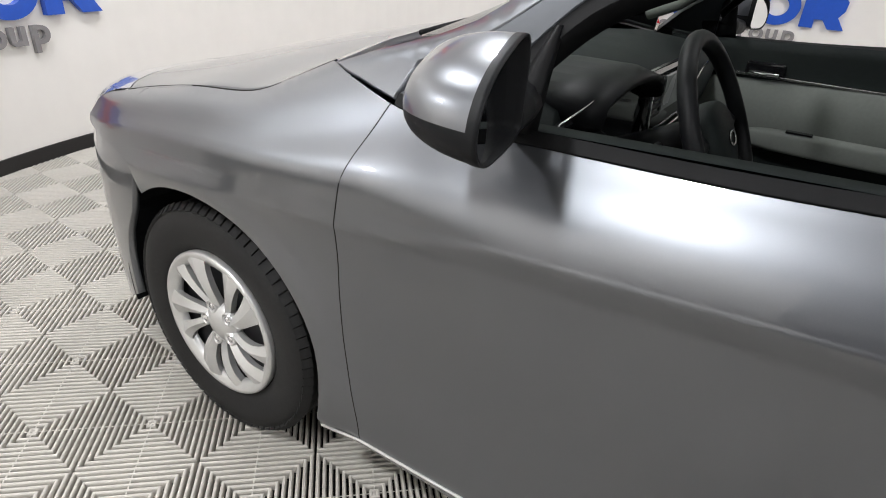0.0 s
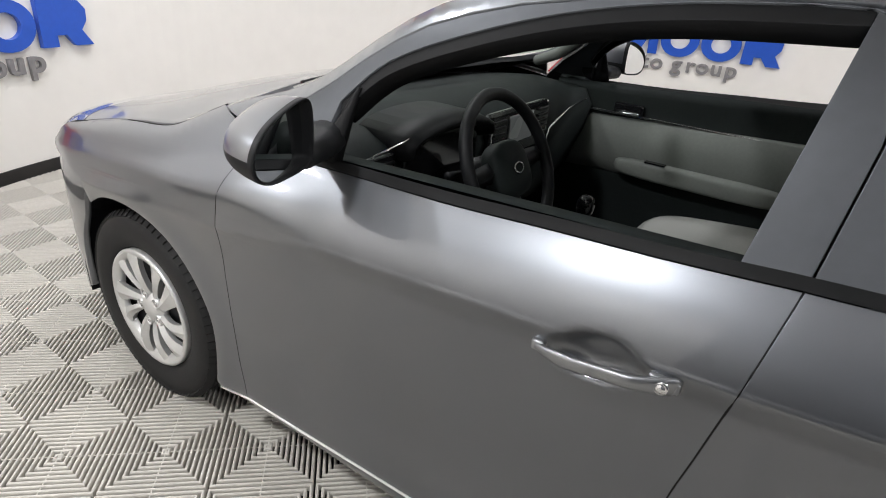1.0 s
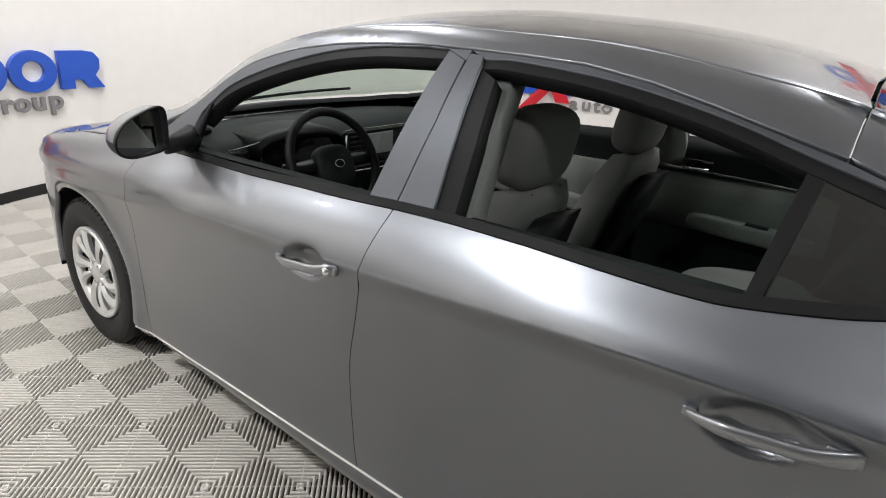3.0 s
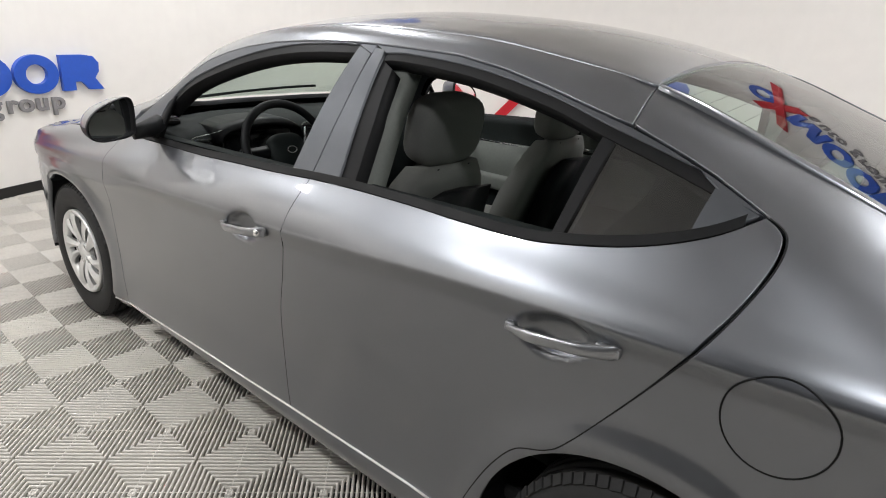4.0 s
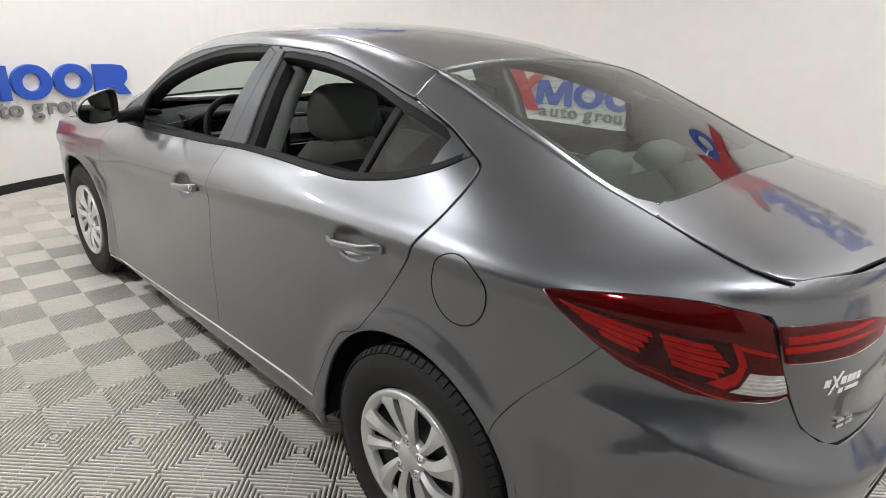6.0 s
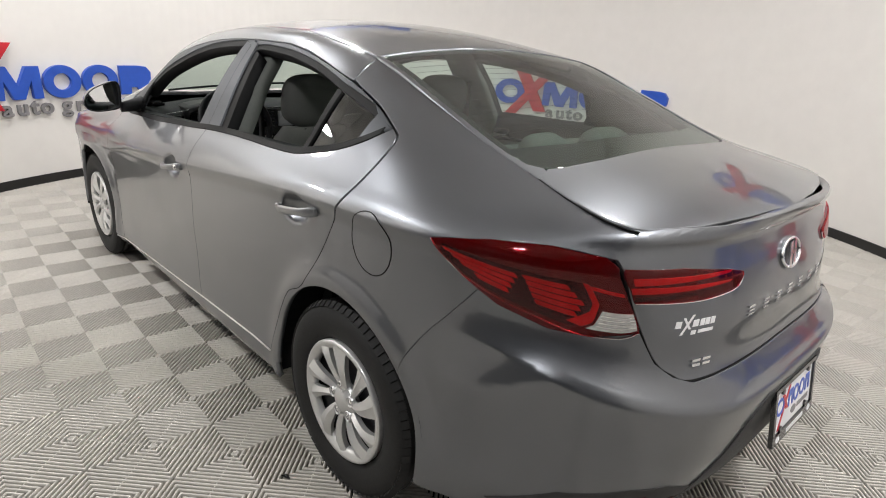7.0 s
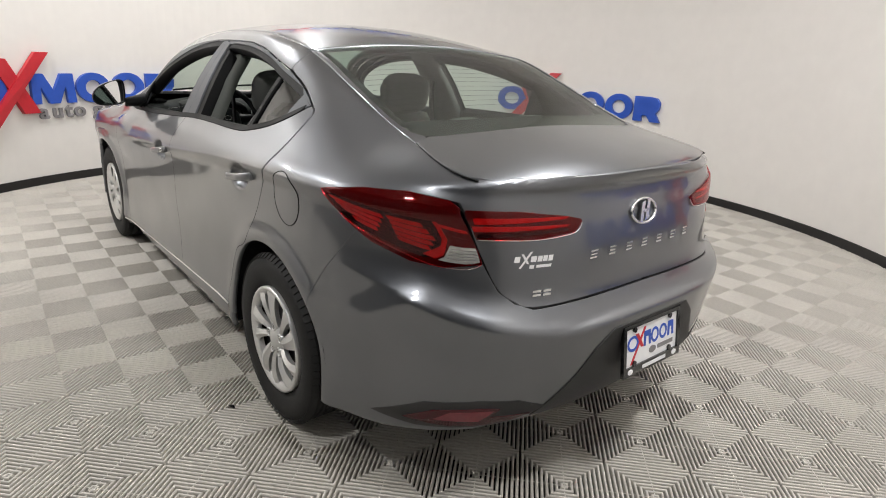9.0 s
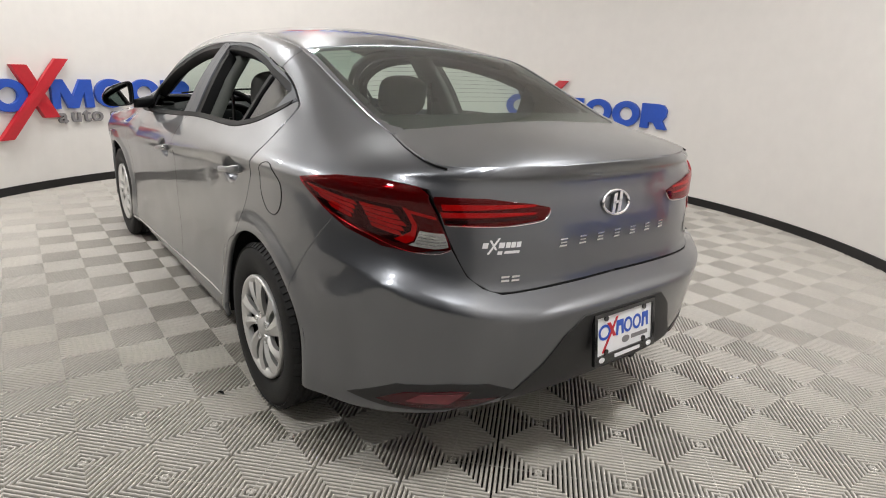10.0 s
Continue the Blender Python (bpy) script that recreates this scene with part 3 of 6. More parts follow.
LEFT = (0, -1, 0.2)
car = tagged(new("car"), "dark grey metallic four-door sedan with front windows lowered", "car")
ARCH_F = (0.0, 0.312, 0.372)
ARCH_R = (2.68, 0.312, 0.366)
FEND_SEAM = curve([(0.484, 0.958), (0.463, 0.894), (0.452, 0.84), (0.440, 0.760), (0.432, 0.684), (0.426, 0.588), (0.432, 0.474), (0.452, 0.369), (0.476, 0.276), (0.482, 0.230)])
BELT_F = curve([(0.484, 0.958), (0.60, 0.946), (0.79, 0.951), (1.03, 0.960), (1.276, 0.977), (1.45, 0.988), (1.637, 1.003)])
B_SEAM = curve([(1.637, 1.003), (1.613, 0.89), (1.582, 0.719), (1.560, 0.590), (1.562, 0.46), (1.578, 0.366), (1.600, 0.279)])
SILL_F = [(1.600, 0.279), (1.36, 0.268), (0.928, 0.252), (0.482, 0.230)]
BELT_R = curve([(1.637, 1.003), (1.80, 1.012), (1.995, 1.017), (2.15, 1.018), (2.299, 1.022), (2.389, 1.032), (2.532, 1.062), (2.654, 1.106), (2.728, 1.150)])
REAR_SEAM = curve([(2.728, 1.150), (2.762, 1.13), (2.766, 1.09), (2.745, 1.03), (2.704, 0.951), (2.612, 0.806), (2.515, 0.668), (2.47, 0.622), (2.40, 0.585), (2.345, 0.51), (2.30, 0.42), (2.268, 0.34), (2.252, 0.301)])
SILL_R = [(2.252, 0.301), (1.876, 0.288), (1.600, 0.279)]
HOOD_LINE = curve([(-0.271, 0.856), (-0.19, 0.873), (-0.045, 0.8985), (0.126, 0.917), (0.22, 0.958), (0.30, 0.997)])
SIDE_NAMES = ((False, "left"), (True, "right"))

CREASE = lambda u: read(T_CREASE_Z, min(u, 3.1))
for flip, _ in SIDE_NAMES:
    arch = arc(*ARCH_F, -12, 124)
    fender = [(0.376, 0.222)] + arch + [(-0.235, 0.70), (-0.30, 0.722), (-0.44, 0.742), (-0.455, 0.765), (-0.40, 0.812), (-0.33, 0.842)] + HOOD_LINE + curve([(0.30, 0.997), (0.39, 0.977), (0.484, 0.958)])[1:] + FEND_SEAM[1:-1] + [(0.482, 0.228)]
    panel("front_fender", fender, body, PAINT, car, "", outward=LEFT, mirror=flip, steps=(0.025, 0.0125), soft=(0.008, 0.008), follow=CREASE)
    fd = panel("front_door", FEND_SEAM[::-1] + BELT_F[1:] + B_SEAM[1:] + SILL_F[1:-1], body, PAINT, car, "front door with its window wound down", outward=LEFT, mirror=flip, steps=(0.013, 0.0100), follow=CREASE)
    rd = panel("rear_door", BELT_R + REAR_SEAM[1:] + SILL_R[1:] + B_SEAM[::-1][1:-1], body, PAINT, car, "rear door with its window wound down", outward=LEFT, mirror=flip, steps=(0.013, 0.0100), follow=CREASE)
    panel("sill", [(0.370, 0.222), (0.482, 0.229), (0.928, 0.251), (1.36, 0.267), (1.6, 0.278), (1.876, 0.287), (2.252, 0.300), (2.30, 0.30), (2.315, 0.215), (1.6, 0.185), (0.9, 0.165), (0.36, 0.155)], body, PAINT, car, outward=LEFT, mirror=flip, gap=0.001)
    # the highlight on the sill's upturned edge, drawn as a bright silver bead
    s = 1 if flip else -1
    bm = bmesh.new()
    add_tube(bm, [(x, s * (half_width(x, z) + 0.002), z) for x, z in ((0.378, 0.2215), (0.482, 0.2285), (0.7, 0.240), (0.928, 0.2505), (1.15, 0.259), (1.36, 0.2665), (1.6, 0.2775), (1.876, 0.2865), (2.1, 0.2935), (2.252, 0.2985))], 0.0032, 8)
    part("sill_lip", bm, SILVER, car, "silver bead drawn for the highlight on the sill edge")
    lamp_low = [(3.062, 0.953), (3.10, 0.912), (3.144, 0.880), (3.182, 0.853)]
    lamp_top = curve([(3.462, 0.949), (3.408, 0.966), (3.318, 0.979), (3.20, 0.974), (3.062, 0.953)])
    quarter = [(2.256, 0.296)] + REAR_SEAM[::-1][1:-1] + [(2.728, 1.150)]
    edge = [(x, read(T_EDGE_Z, x)) for x in (2.445, 2.52, 2.6, 2.7, 2.8, 2.9, 3.0, 3.09, 3.18, 3.25, 3.32, 3.38, 3.43)]
    quarter += [(2.62, 1.197), (2.55, 1.222), (2.48, 1.245), (2.445, 1.258)] + edge + [(3.447, 1.020), (3.462, 0.993)] + lamp_top + lamp_low[1:]
    seam = curve([(3.182, 0.853), (3.12, 0.775), (3.045, 0.690), (2.99, 0.61), (2.965, 0.545)])
    quarter += seam[1:] + arc(*ARCH_R, 38, 186, 30)
    quarter = [(at_x(x, z), z) for x, z in quarter]
    qp = panel("quarter_panel", quarter, body, PAINT, car, outward=LEFT, mirror=flip, steps=(0.025, 0.0125), soft=(0.02, 0.006), follow=CREASE)
    # roof rail from the screen pillar to the rear pillar
    ditch = [(x, read(T_DITCH_Z, x)) for x in (0.5, 0.58, 0.65, 0.72, 0.79, 0.86, 0.95, 1.05, 1.2, 1.35, 1.5, 1.65, 1.8, 1.95, 2.1, 2.22, 2.34, 2.443)]
    edge = [(x, read(T_EDGE_Z, x)) for x in (2.443, 2.34, 2.22, 2.1, 1.95, 1.8, 1.65, 1.5, 1.35, 1.2, 1.05, 0.95, 0.86, 0.79, 0.72, 0.65, 0.58, 0.5, 0.4, 0.305)]
    panel("roof_rail", [(0.31, 0.994), (0.39, 0.982), (0.484, 0.966)] + ditch + edge[:-1], body, PAINT, car, outward=(0, -0.7, 0.7), mirror=flip, steps=(0.04, 0.012), gap=0.0015, soft=(0.02, 0.022))
    # window surrounds
    opening_f = curve([(0.714, 1.056), (0.804, 1.148), (0.985, 1.226), (1.173, 1.282), (1.367, 1.314), (1.600, 1.330)])
    seal_f = [(x - 0.010, z + 0.021) for x, z in opening_f[:-1]] + [(1.600, 1.3475)]
    frame_f = [(0.492, 0.972)] + [(x, z - 0.004) for x, z in ditch if 0.5 < x < 1.64] + [(1.664, read(T_DITCH_Z, 1.664) - 0.004), (1.664, 1.328), (1.600, 1.3475)] + seal_f[::-1][1:] + [(0.695, 0.972), (0.60, 0.965)]
    panel("window_frame", frame_f, body, PILLAR, fd, "satin grey window frame", outward=LEFT, mirror=flip, gap=0.001, depth=0.03, steps=(0.05, 0.03))
    panel("seal", seal_f + opening_f[::-1], body, SEAL, fd, "black rubber window seal", outward=LEFT, mirror=flip, gap=0.0, depth=0.05, steps=(0.05, 0.03), lift=-0.005)
    panel("pillar_trim", [(1.603, 1.345), (1.661, 1.328), (1.660, 1.188), (1.6375, 1.008), (1.550, 1.002), (1.577, 1.173)], body, PILLAR, fd, "satin grey pillar trim", outward=LEFT, mirror=flip, gap=0.001, depth=0.045, steps=(0.05, 0.03), lift=0.001)
    low_f = [(x, z + 0.001) for x, z in BELT_F if x > 0.49]
    panel("belt_strip", low_f + [(x, z + 0.017) for x, z in low_f[::-1]], body, SEAL, fd, "black rubber belt strip", outward=LEFT, mirror=flip, gap=0.0, depth=0.05, lift=0.003, steps=(0.05, 0.03))
    panel("pillar_trim", [(1.667, 1.343), (1.705, 1.341), (1.712, 1.318), (1.732, 1.17), (1.748, 1.008), (1.641, 1.006), (1.664, 1.188)], body, PILLAR, rd, "satin grey pillar trim", outward=LEFT, mirror=flip, gap=0.001, depth=0.02, steps=(0.05, 0.03), lift=0.002)
    panel("seal", [(1.712, 1.318), (1.760, 1.300), (1.785, 1.17), (1.800, 1.012), (1.748, 1.008), (1.732, 1.17)], body, SEAL, rd, "black rubber window seal", outward=LEFT, mirror=flip, gap=0.0, depth=0.05, steps=(0.05, 0.03), lift=-0.006)
    opening_r = curve([(1.715, 1.318), (1.791, 1.322), (2.018, 1.308), (2.241, 1.272), (2.40, 1.232), (2.52, 1.202), (2.632, 1.172)])
    top_r = [(1.667, read(T_DITCH_Z, 1.667) - 0.004)] + [(x, z - 0.004) for x, z in ditch if x > 1.67] + [(2.52, 1.228), (2.62, 1.193), (2.722, 1.151)]
    seal_r = [(1.712, 1.335)] + [(x + 0.006, z + 0.017) for x, z in opening_r[2:-3]] + [(2.645, 1.172)]
    panel("seal", seal_r + opening_r[::-1], body, SEAL, rd, "black rubber window seal", outward=LEFT, mirror=flip, gap=0.0, depth=0.05, steps=(0.05, 0.03), lift=-0.005)
    panel("window_frame", top_r + seal_r[::-1], body, PILLAR, rd, "satin grey window frame", outward=LEFT, mirror=flip, gap=0.001, depth=0.035, steps=(0.05, 0.03))
    low_r = [(x, z + 0.001) for x, z in BELT_R if x < 2.70]
    panel("belt_strip", low_r + [(x, z + 0.017) for x, z in low_r[::-1]], body, SEAL, rd, "black rubber belt strip", outward=LEFT, mirror=flip, gap=0.0, depth=0.05, lift=0.003, steps=(0.05, 0.03))
    panel("divider_bar", [(2.375, 1.048), (2.398, 1.050), (2.424, 1.222), (2.398, 1.228)], body, SEAL, rd, "black divider bar", outward=LEFT, mirror=flip, gap=0.0, depth=0.03, steps=(0.05, 0.03))
    panel("corner_trim", [(2.622, 1.106), (2.650, 1.120), (2.716, 1.150), (2.632, 1.178)], body, PILLAR, rd, "satin grey corner trim", outward=LEFT, mirror=flip, gap=0.0, depth=0.02, steps=(0.05, 0.03))
    pane = panel("quarter_glass", [(2.400, 1.052), (2.532, 1.080), (2.628, 1.112), (2.632, 1.176), (2.52, 1.204), (2.423, 1.227)], body, GLASSQ, rd, "fixed green-tinted quarter glass, darkened for the cabin's shade", outward=LEFT, mirror=flip, gap=0.0, depth=0.004, lift=-0.008, steps=(0.05, 0.03))
    # fuel flap on the left only
    if not flip:
        ring = [(2.838 + 0.082 * math.cos(math.tau * k / 48), 0.874 + 0.088 * math.sin(math.tau * k / 48)) for k in range(48)]
        ring = [(at_x(x, z), z) for x, z in ring]
        # no gap is cut: a black tube draws its shade round the flap
        bm = bmesh.new()
        add_tube(bm, [Vector(body(u, z)) + Vector((0, -0.0005, 0)) for u, z in ring], 0.0018, 8, closed=True)
        part("flap_gap", bm, SEAL, qp, "dark tube drawn as the shaded gap round the fuel flap")
        panel("fuel_flap", ring, body, PAINT, qp, "round fuel flap", outward=LEFT, gap=0.002, depth=0.0005, lift=0.0012, steps=(0.03, 0.012))

    # dark beads that paint the shade deep in the seams
    for line in (FEND_SEAM, B_SEAM, REAR_SEAM, HOOD_LINE):
        seam_tube("door_seal", [(at_x(x, z), z) for x, z in line], body, car, "dark bead painting the shade in a panel seam", flip)

# dark inner shell, added behind the seams so that the gaps read black
for flip, _ in SIDE_NAMES:
    shell = [(0.39, 0.20)] + arc(0.0, 0.312, 0.395, -10, 130) + [(-0.30, 0.80), (-0.2, 0.86), (0.12, 0.90), (0.30, 0.95), (0.48, 0.93), (1.0, 0.95), (1.64, 0.99), (2.3, 1.005), (2.55, 1.03), (2.75, 1.02), (3.1, 0.99), (3.35, 0.96)]
    shell += [(3.45, 0.90), (3.42, 0.30), (3.10, 0.28)] + arc(2.68, 0.312, 0.395, 2, 183, 30) + [(2.2, 0.22)]
    panel("inner_shell", [(at_x(x, z), z) for x, z in shell], body, BLACK, car, "black inner shell", outward=LEFT, mirror=flip, gap=0.0, depth=0.002, lift=-0.03, steps=(0.03, 0.025))

# bonnet, screens, roof
NOSE_EDGE = [(-0.27, -0.995), (-0.33, -0.93), (-0.395, -0.80), (-0.45, -0.60), (-0.485, -0.30), (-0.495, 0.0)]
left_edge = [(0.29, -0.992), (0.2, -0.994), (0.05, -0.995), (-0.1, -0.995)] + curve(NOSE_EDGE, 4)
panel("bonnet", left_edge + [(x, -v) for x, v in left_edge[-2::-1]] + [(0.22, 0.85), (0.15, 0.5), (0.13, 0.0), (0.15, -0.5), (0.22, -0.85)], top, PAINT, car, "", outward=(0, 0, 1), steps=(0.04, 0.05), soft=(0.02, 0.03))
panel("cowl", [(0.23, -0.86), (0.16, -0.5), (0.14, 0), (0.16, 0.5), (0.23, 0.86), (0.30, 0.985), (0.50, 0.985), (0.40, 0.85), (0.33, 0.5), (0.31, 0), (0.33, -0.5), (0.40, -0.85), (0.50, -0.985), (0.30, -0.985)], top, BLACK, car, "black plastic cowl below the windscreen", outward=(0, 0, 1), lift=-0.015, steps=(0.05, 0.06))
screen_out = [(0.51, -0.985), (0.7, -0.99), (0.9, -0.985), (1.0, -0.96), (1.06, -0.85), (1.10, -0.5), (1.115, 0)]
screen_low = [(0.32, 0), (0.34, -0.5), (0.41, -0.85)]
ws = panel("windscreen", screen_out + [(x, -v) for x, v in screen_out[-2::-1]] + [(x, -v) for x, v in screen_low[::-1]] + screen_low[1:], top, GLASS, car, "green-tinted windscreen", outward=(0, 0, 1), lift=-0.004, depth=0.005, steps=(0.04, 0.06))
ws.visible_shadow = False
roof_front = [(0.96, -0.992), (1.02, -0.965), (1.075, -0.85), (1.115, -0.5), (1.13, 0)]
roof_back = [(2.425, 0), (2.428, -0.5), (2.438, -0.9), (2.447, -0.992)]
roof = panel("roof", roof_front + [(x, -v) for x, v in roof_front[-2::-1]] + [(1.5, 0.992), (2.0, 0.992)] + [(x, -v) for x, v in roof_back[::-1]] + roof_back[1:] + [(2.0, -0.992), (1.5, -0.992)], top, PAINT, car, "", outward=(0, 0, 1), steps=(0.04, 0.04), gap=0.001, soft=(0.02, 0.04))
glass_top = [(2.453, -0.965), (2.446, -0.9), (2.436, -0.5), (2.433, 0)]
glass_low = [(3.140, 0), (3.145, -0.5), (3.135, -0.80), (3.115, -0.90), (3.08, -0.95), (3.02, -0.965)]
outline = glass_top + [(x, -v) for x, v in glass_top[-2::-1]] + [(x, -v) for x, v in glass_low[::-1]] + glass_low[1:]
rg = panel("rear_window", outline, top, GLASSR, car, "green-tinted sloping rear window", outward=(0, 0, 1), lift=-0.003, depth=0.005, steps=(0.03, 0.05), gap=0.002)
bm = bmesh.new()
for k in range(13):
    x = 2.50 + 0.036 * k
    add_tube(bm, [Vector(top(x + 0.006 * (1 - abs(v / 18) ** 2), 0.88 * v / 18)) + Vector((0, 0, -0.0095)) for v in range(-18, 19)], 0.0005, 4)
part("defroster_grid", bm, STEEL, rg, "fine dark defroster lines")
for side in (-1, 1):
    strip = [(2.455, side * 0.964), (3.02, side * 0.964), (3.04, side * 0.905), (2.48, side * 0.90)]
    panel("window_band", strip, top, GLOSSBLACK, rg, "black ceramic band", outward=(0, 0, 1), lift=-0.009, depth=0.001, steps=(0.03, 0.05), gap=0)
    panel("window_gap", [(2.45, side * 0.968), (3.02, side * 0.968), (3.085, side * 0.953), (3.12, side * 0.905), (3.15, side * 0.92), (3.15, side * 0.996), (2.45, side * 0.996)], top, PAINT, car, "", outward=(0, 0, 1), depth=0.02, steps=(0.03, 0.05), gap=0, soft=(0.02, 0.04))
panel("window_band", [(3.00, -0.9), (3.035, -0.5), (3.04, 0), (3.035, 0.5), (3.00, 0.9), (3.085, 0.94), (3.11, 0.90), (3.13, 0.80), (3.14, 0.5), (3.135, 0), (3.14, -0.5), (3.13, -0.80), (3.11, -0.90), (3.085, -0.94)], top, GLOSSBLACK, rg, "black ceramic band", outward=(0, 0, 1), lift=-0.009, depth=0.001, steps=(0.03, 0.05), gap=0)

# boot lid: upper face, lip and rear face
lid = new("boot_lid")
lid.parent = car
LIP = [(3.447, -0.955), (3.50, -0.80), (3.535, -0.55), (3.552, -0.25), (3.556, 0)]
deck = [(3.155, -0.985), (3.2, -0.99), (3.35, -0.99), (3.42, -0.985)] + LIP
deck = deck + [(x, -v) for x, v in deck[-2::-1]] + [(3.127, 0.89), (3.139, 0.80), (3.149, 0.5), (3.144, 0), (3.149, -0.5), (3.139, -0.80), (3.127, -0.89)]
panel("lid_top", deck, top, PAINT, lid, "", outward=(0, 0, 1), steps=(0.03, 0.04), depth=0.02, soft=(0.015, 0.04))
LID_SEAM = [(-0.650, 1.012), (-0.648, 0.985), (-0.640, 0.955), (-0.612, 0.870), (-0.588, 0.800), (-0.555, 0.722), (-0.520, 0.690), (-0.470, 0.673), (-0.26, 0.676), (0, 0.678)]
face = [(at_y(y, z), z) for y, z in curve(LID_SEAM, 4)]
face = face + [(2 * UC - u, z) for u, z in face[-2::-1]] + [(at_y(y, z), z) for y, z in ((0.52, 1.026), (0.3, 1.028), (0.0, 1.029), (-0.3, 1.028), (-0.52, 1.026))]
panel("lid_face", face, body, PAINT, lid, "", outward=(1, 0, 0), steps=(0.04, 0.012), depth=0.02)

# dark beads draw the shade in the gaps round the lid
for flip, _ in SIDE_NAMES:
    seam_tube("lid_seal", [(x, -0.993) for x in (3.06, 3.10, 3.15, 3.2, 3.26, 3.32, 3.37, 3.41, 3.44)], top, lid, "dark bead painting the shade round the boot lid", flip, 0.0030, 0.0045)
    seam_tube("lid_seal", [(at_y(y - 0.0015, z - 0.0015), z - 0.0015) for y, z in curve(LID_SEAM, 5)], body, lid, "dark bead painting the shade round the boot lid", flip, 0.0036, 0.005)

# rear bumper
BUMP_LOW = [(3.02, 0.225), (3.12, 0.232), (3.25, 0.240), (3.38, 0.255), (3.48, 0.270)]
left_half = [(at_x(x, z), z) for x, z in curve([(3.182, 0.853), (3.12, 0.775), (3.045, 0.690), (2.99, 0.61), (2.965, 0.545)])]
left_half += [(at_x(x, z), z) for x, z in arc(*ARCH_R, 37, -13, 14)] + [(at_x(x, z), z) for x, z in BUMP_LOW] + [(at_y(y, z), z) for y, z in ((-0.56, 0.285), (-0.42, 0.30), (-0.2, 0.312), (0, 0.315))]
upper = [(at_x(x, z), z) for x, z in ((3.182, 0.851), (3.227, 0.824), (3.326, 0.786), (3.405, 0.778))] + [(at_y(y, z), z) for y, z in ((-0.66, 0.781), (-0.590, 0.793), (-0.556, 0.718), (-0.521, 0.686), (-0.470, 0.668), (-0.26, 0.671), (0, 0.673))]
bump = left_half + [(2 * UC - u, z) for u, z in left_half[-2::-1]] + [(2 * UC - u, z) for u, z in upper[1:-1]] + upper[::-1][:-1]
LIP_ROW = lambda u: lip_z(body(u, 0.64)[0])
bumper = panel("rear_bumper", bump, body, PAINT, car, "", outward=None, steps=(0.022, 0.0125), depth=0.02, follow=LIP_ROW, soft=(0.014, 0.006))


def tail_patch(name, pts, mat, parent, label="", lift=0.003, depth=0.004, flip=False, by="y", steps=(0.04, 0.015)):
    poly = [(at_y(a, z) if by == "y" else at_x(a, z), z) for a, z in pts]
    return panel(name, poly, body, mat, parent, label, gap=0.0, depth=depth, lift=lift, steps=steps, mirror=flip, outward=LEFT if by == "x" else None)


# the dark insert round the plate, and the reflectors
ins = [(-0.44, 0.315), (-0.33, 0.43), (-0.27, 0.52), (-0.20, 0.575), (0.20, 0.575), (0.27, 0.52), (0.33, 0.43), (0.44, 0.315), (0.2, 0.318), (-0.2, 0.318)]
tail_patch("bumper_insert", ins, INSERT, bumper, "matt black lower insert", lift=0.004)
for flip, _ in SIDE_NAMES:
    tail_patch("reflector_housing", [(-0.797, 0.297), (-0.72, 0.375), (-0.60, 0.395), (-0.50, 0.388), (-0.40, 0.345), (-0.50, 0.305), (-0.60, 0.287), (-0.72, 0.282)], INSERT, bumper, "black reflector housing", flip=flip)
    tail_patch("reflector", [(-0.75, 0.310), (-0.70, 0.352), (-0.60, 0.368), (-0.55, 0.365), (-0.57, 0.335), (-0.45, 0.330), (-0.55, 0.305), (-0.66, 0.297)], REDLENS, bumper, "dark red reflector", lift=0.006, flip=flip)
    tail_patch("reflector_core", [(-0.695, 0.322), (-0.665, 0.352), (-0.565, 0.360), (-0.595, 0.322)], REFLECT, bumper, "pinkish red reflector core", lift=0.008, flip=flip)

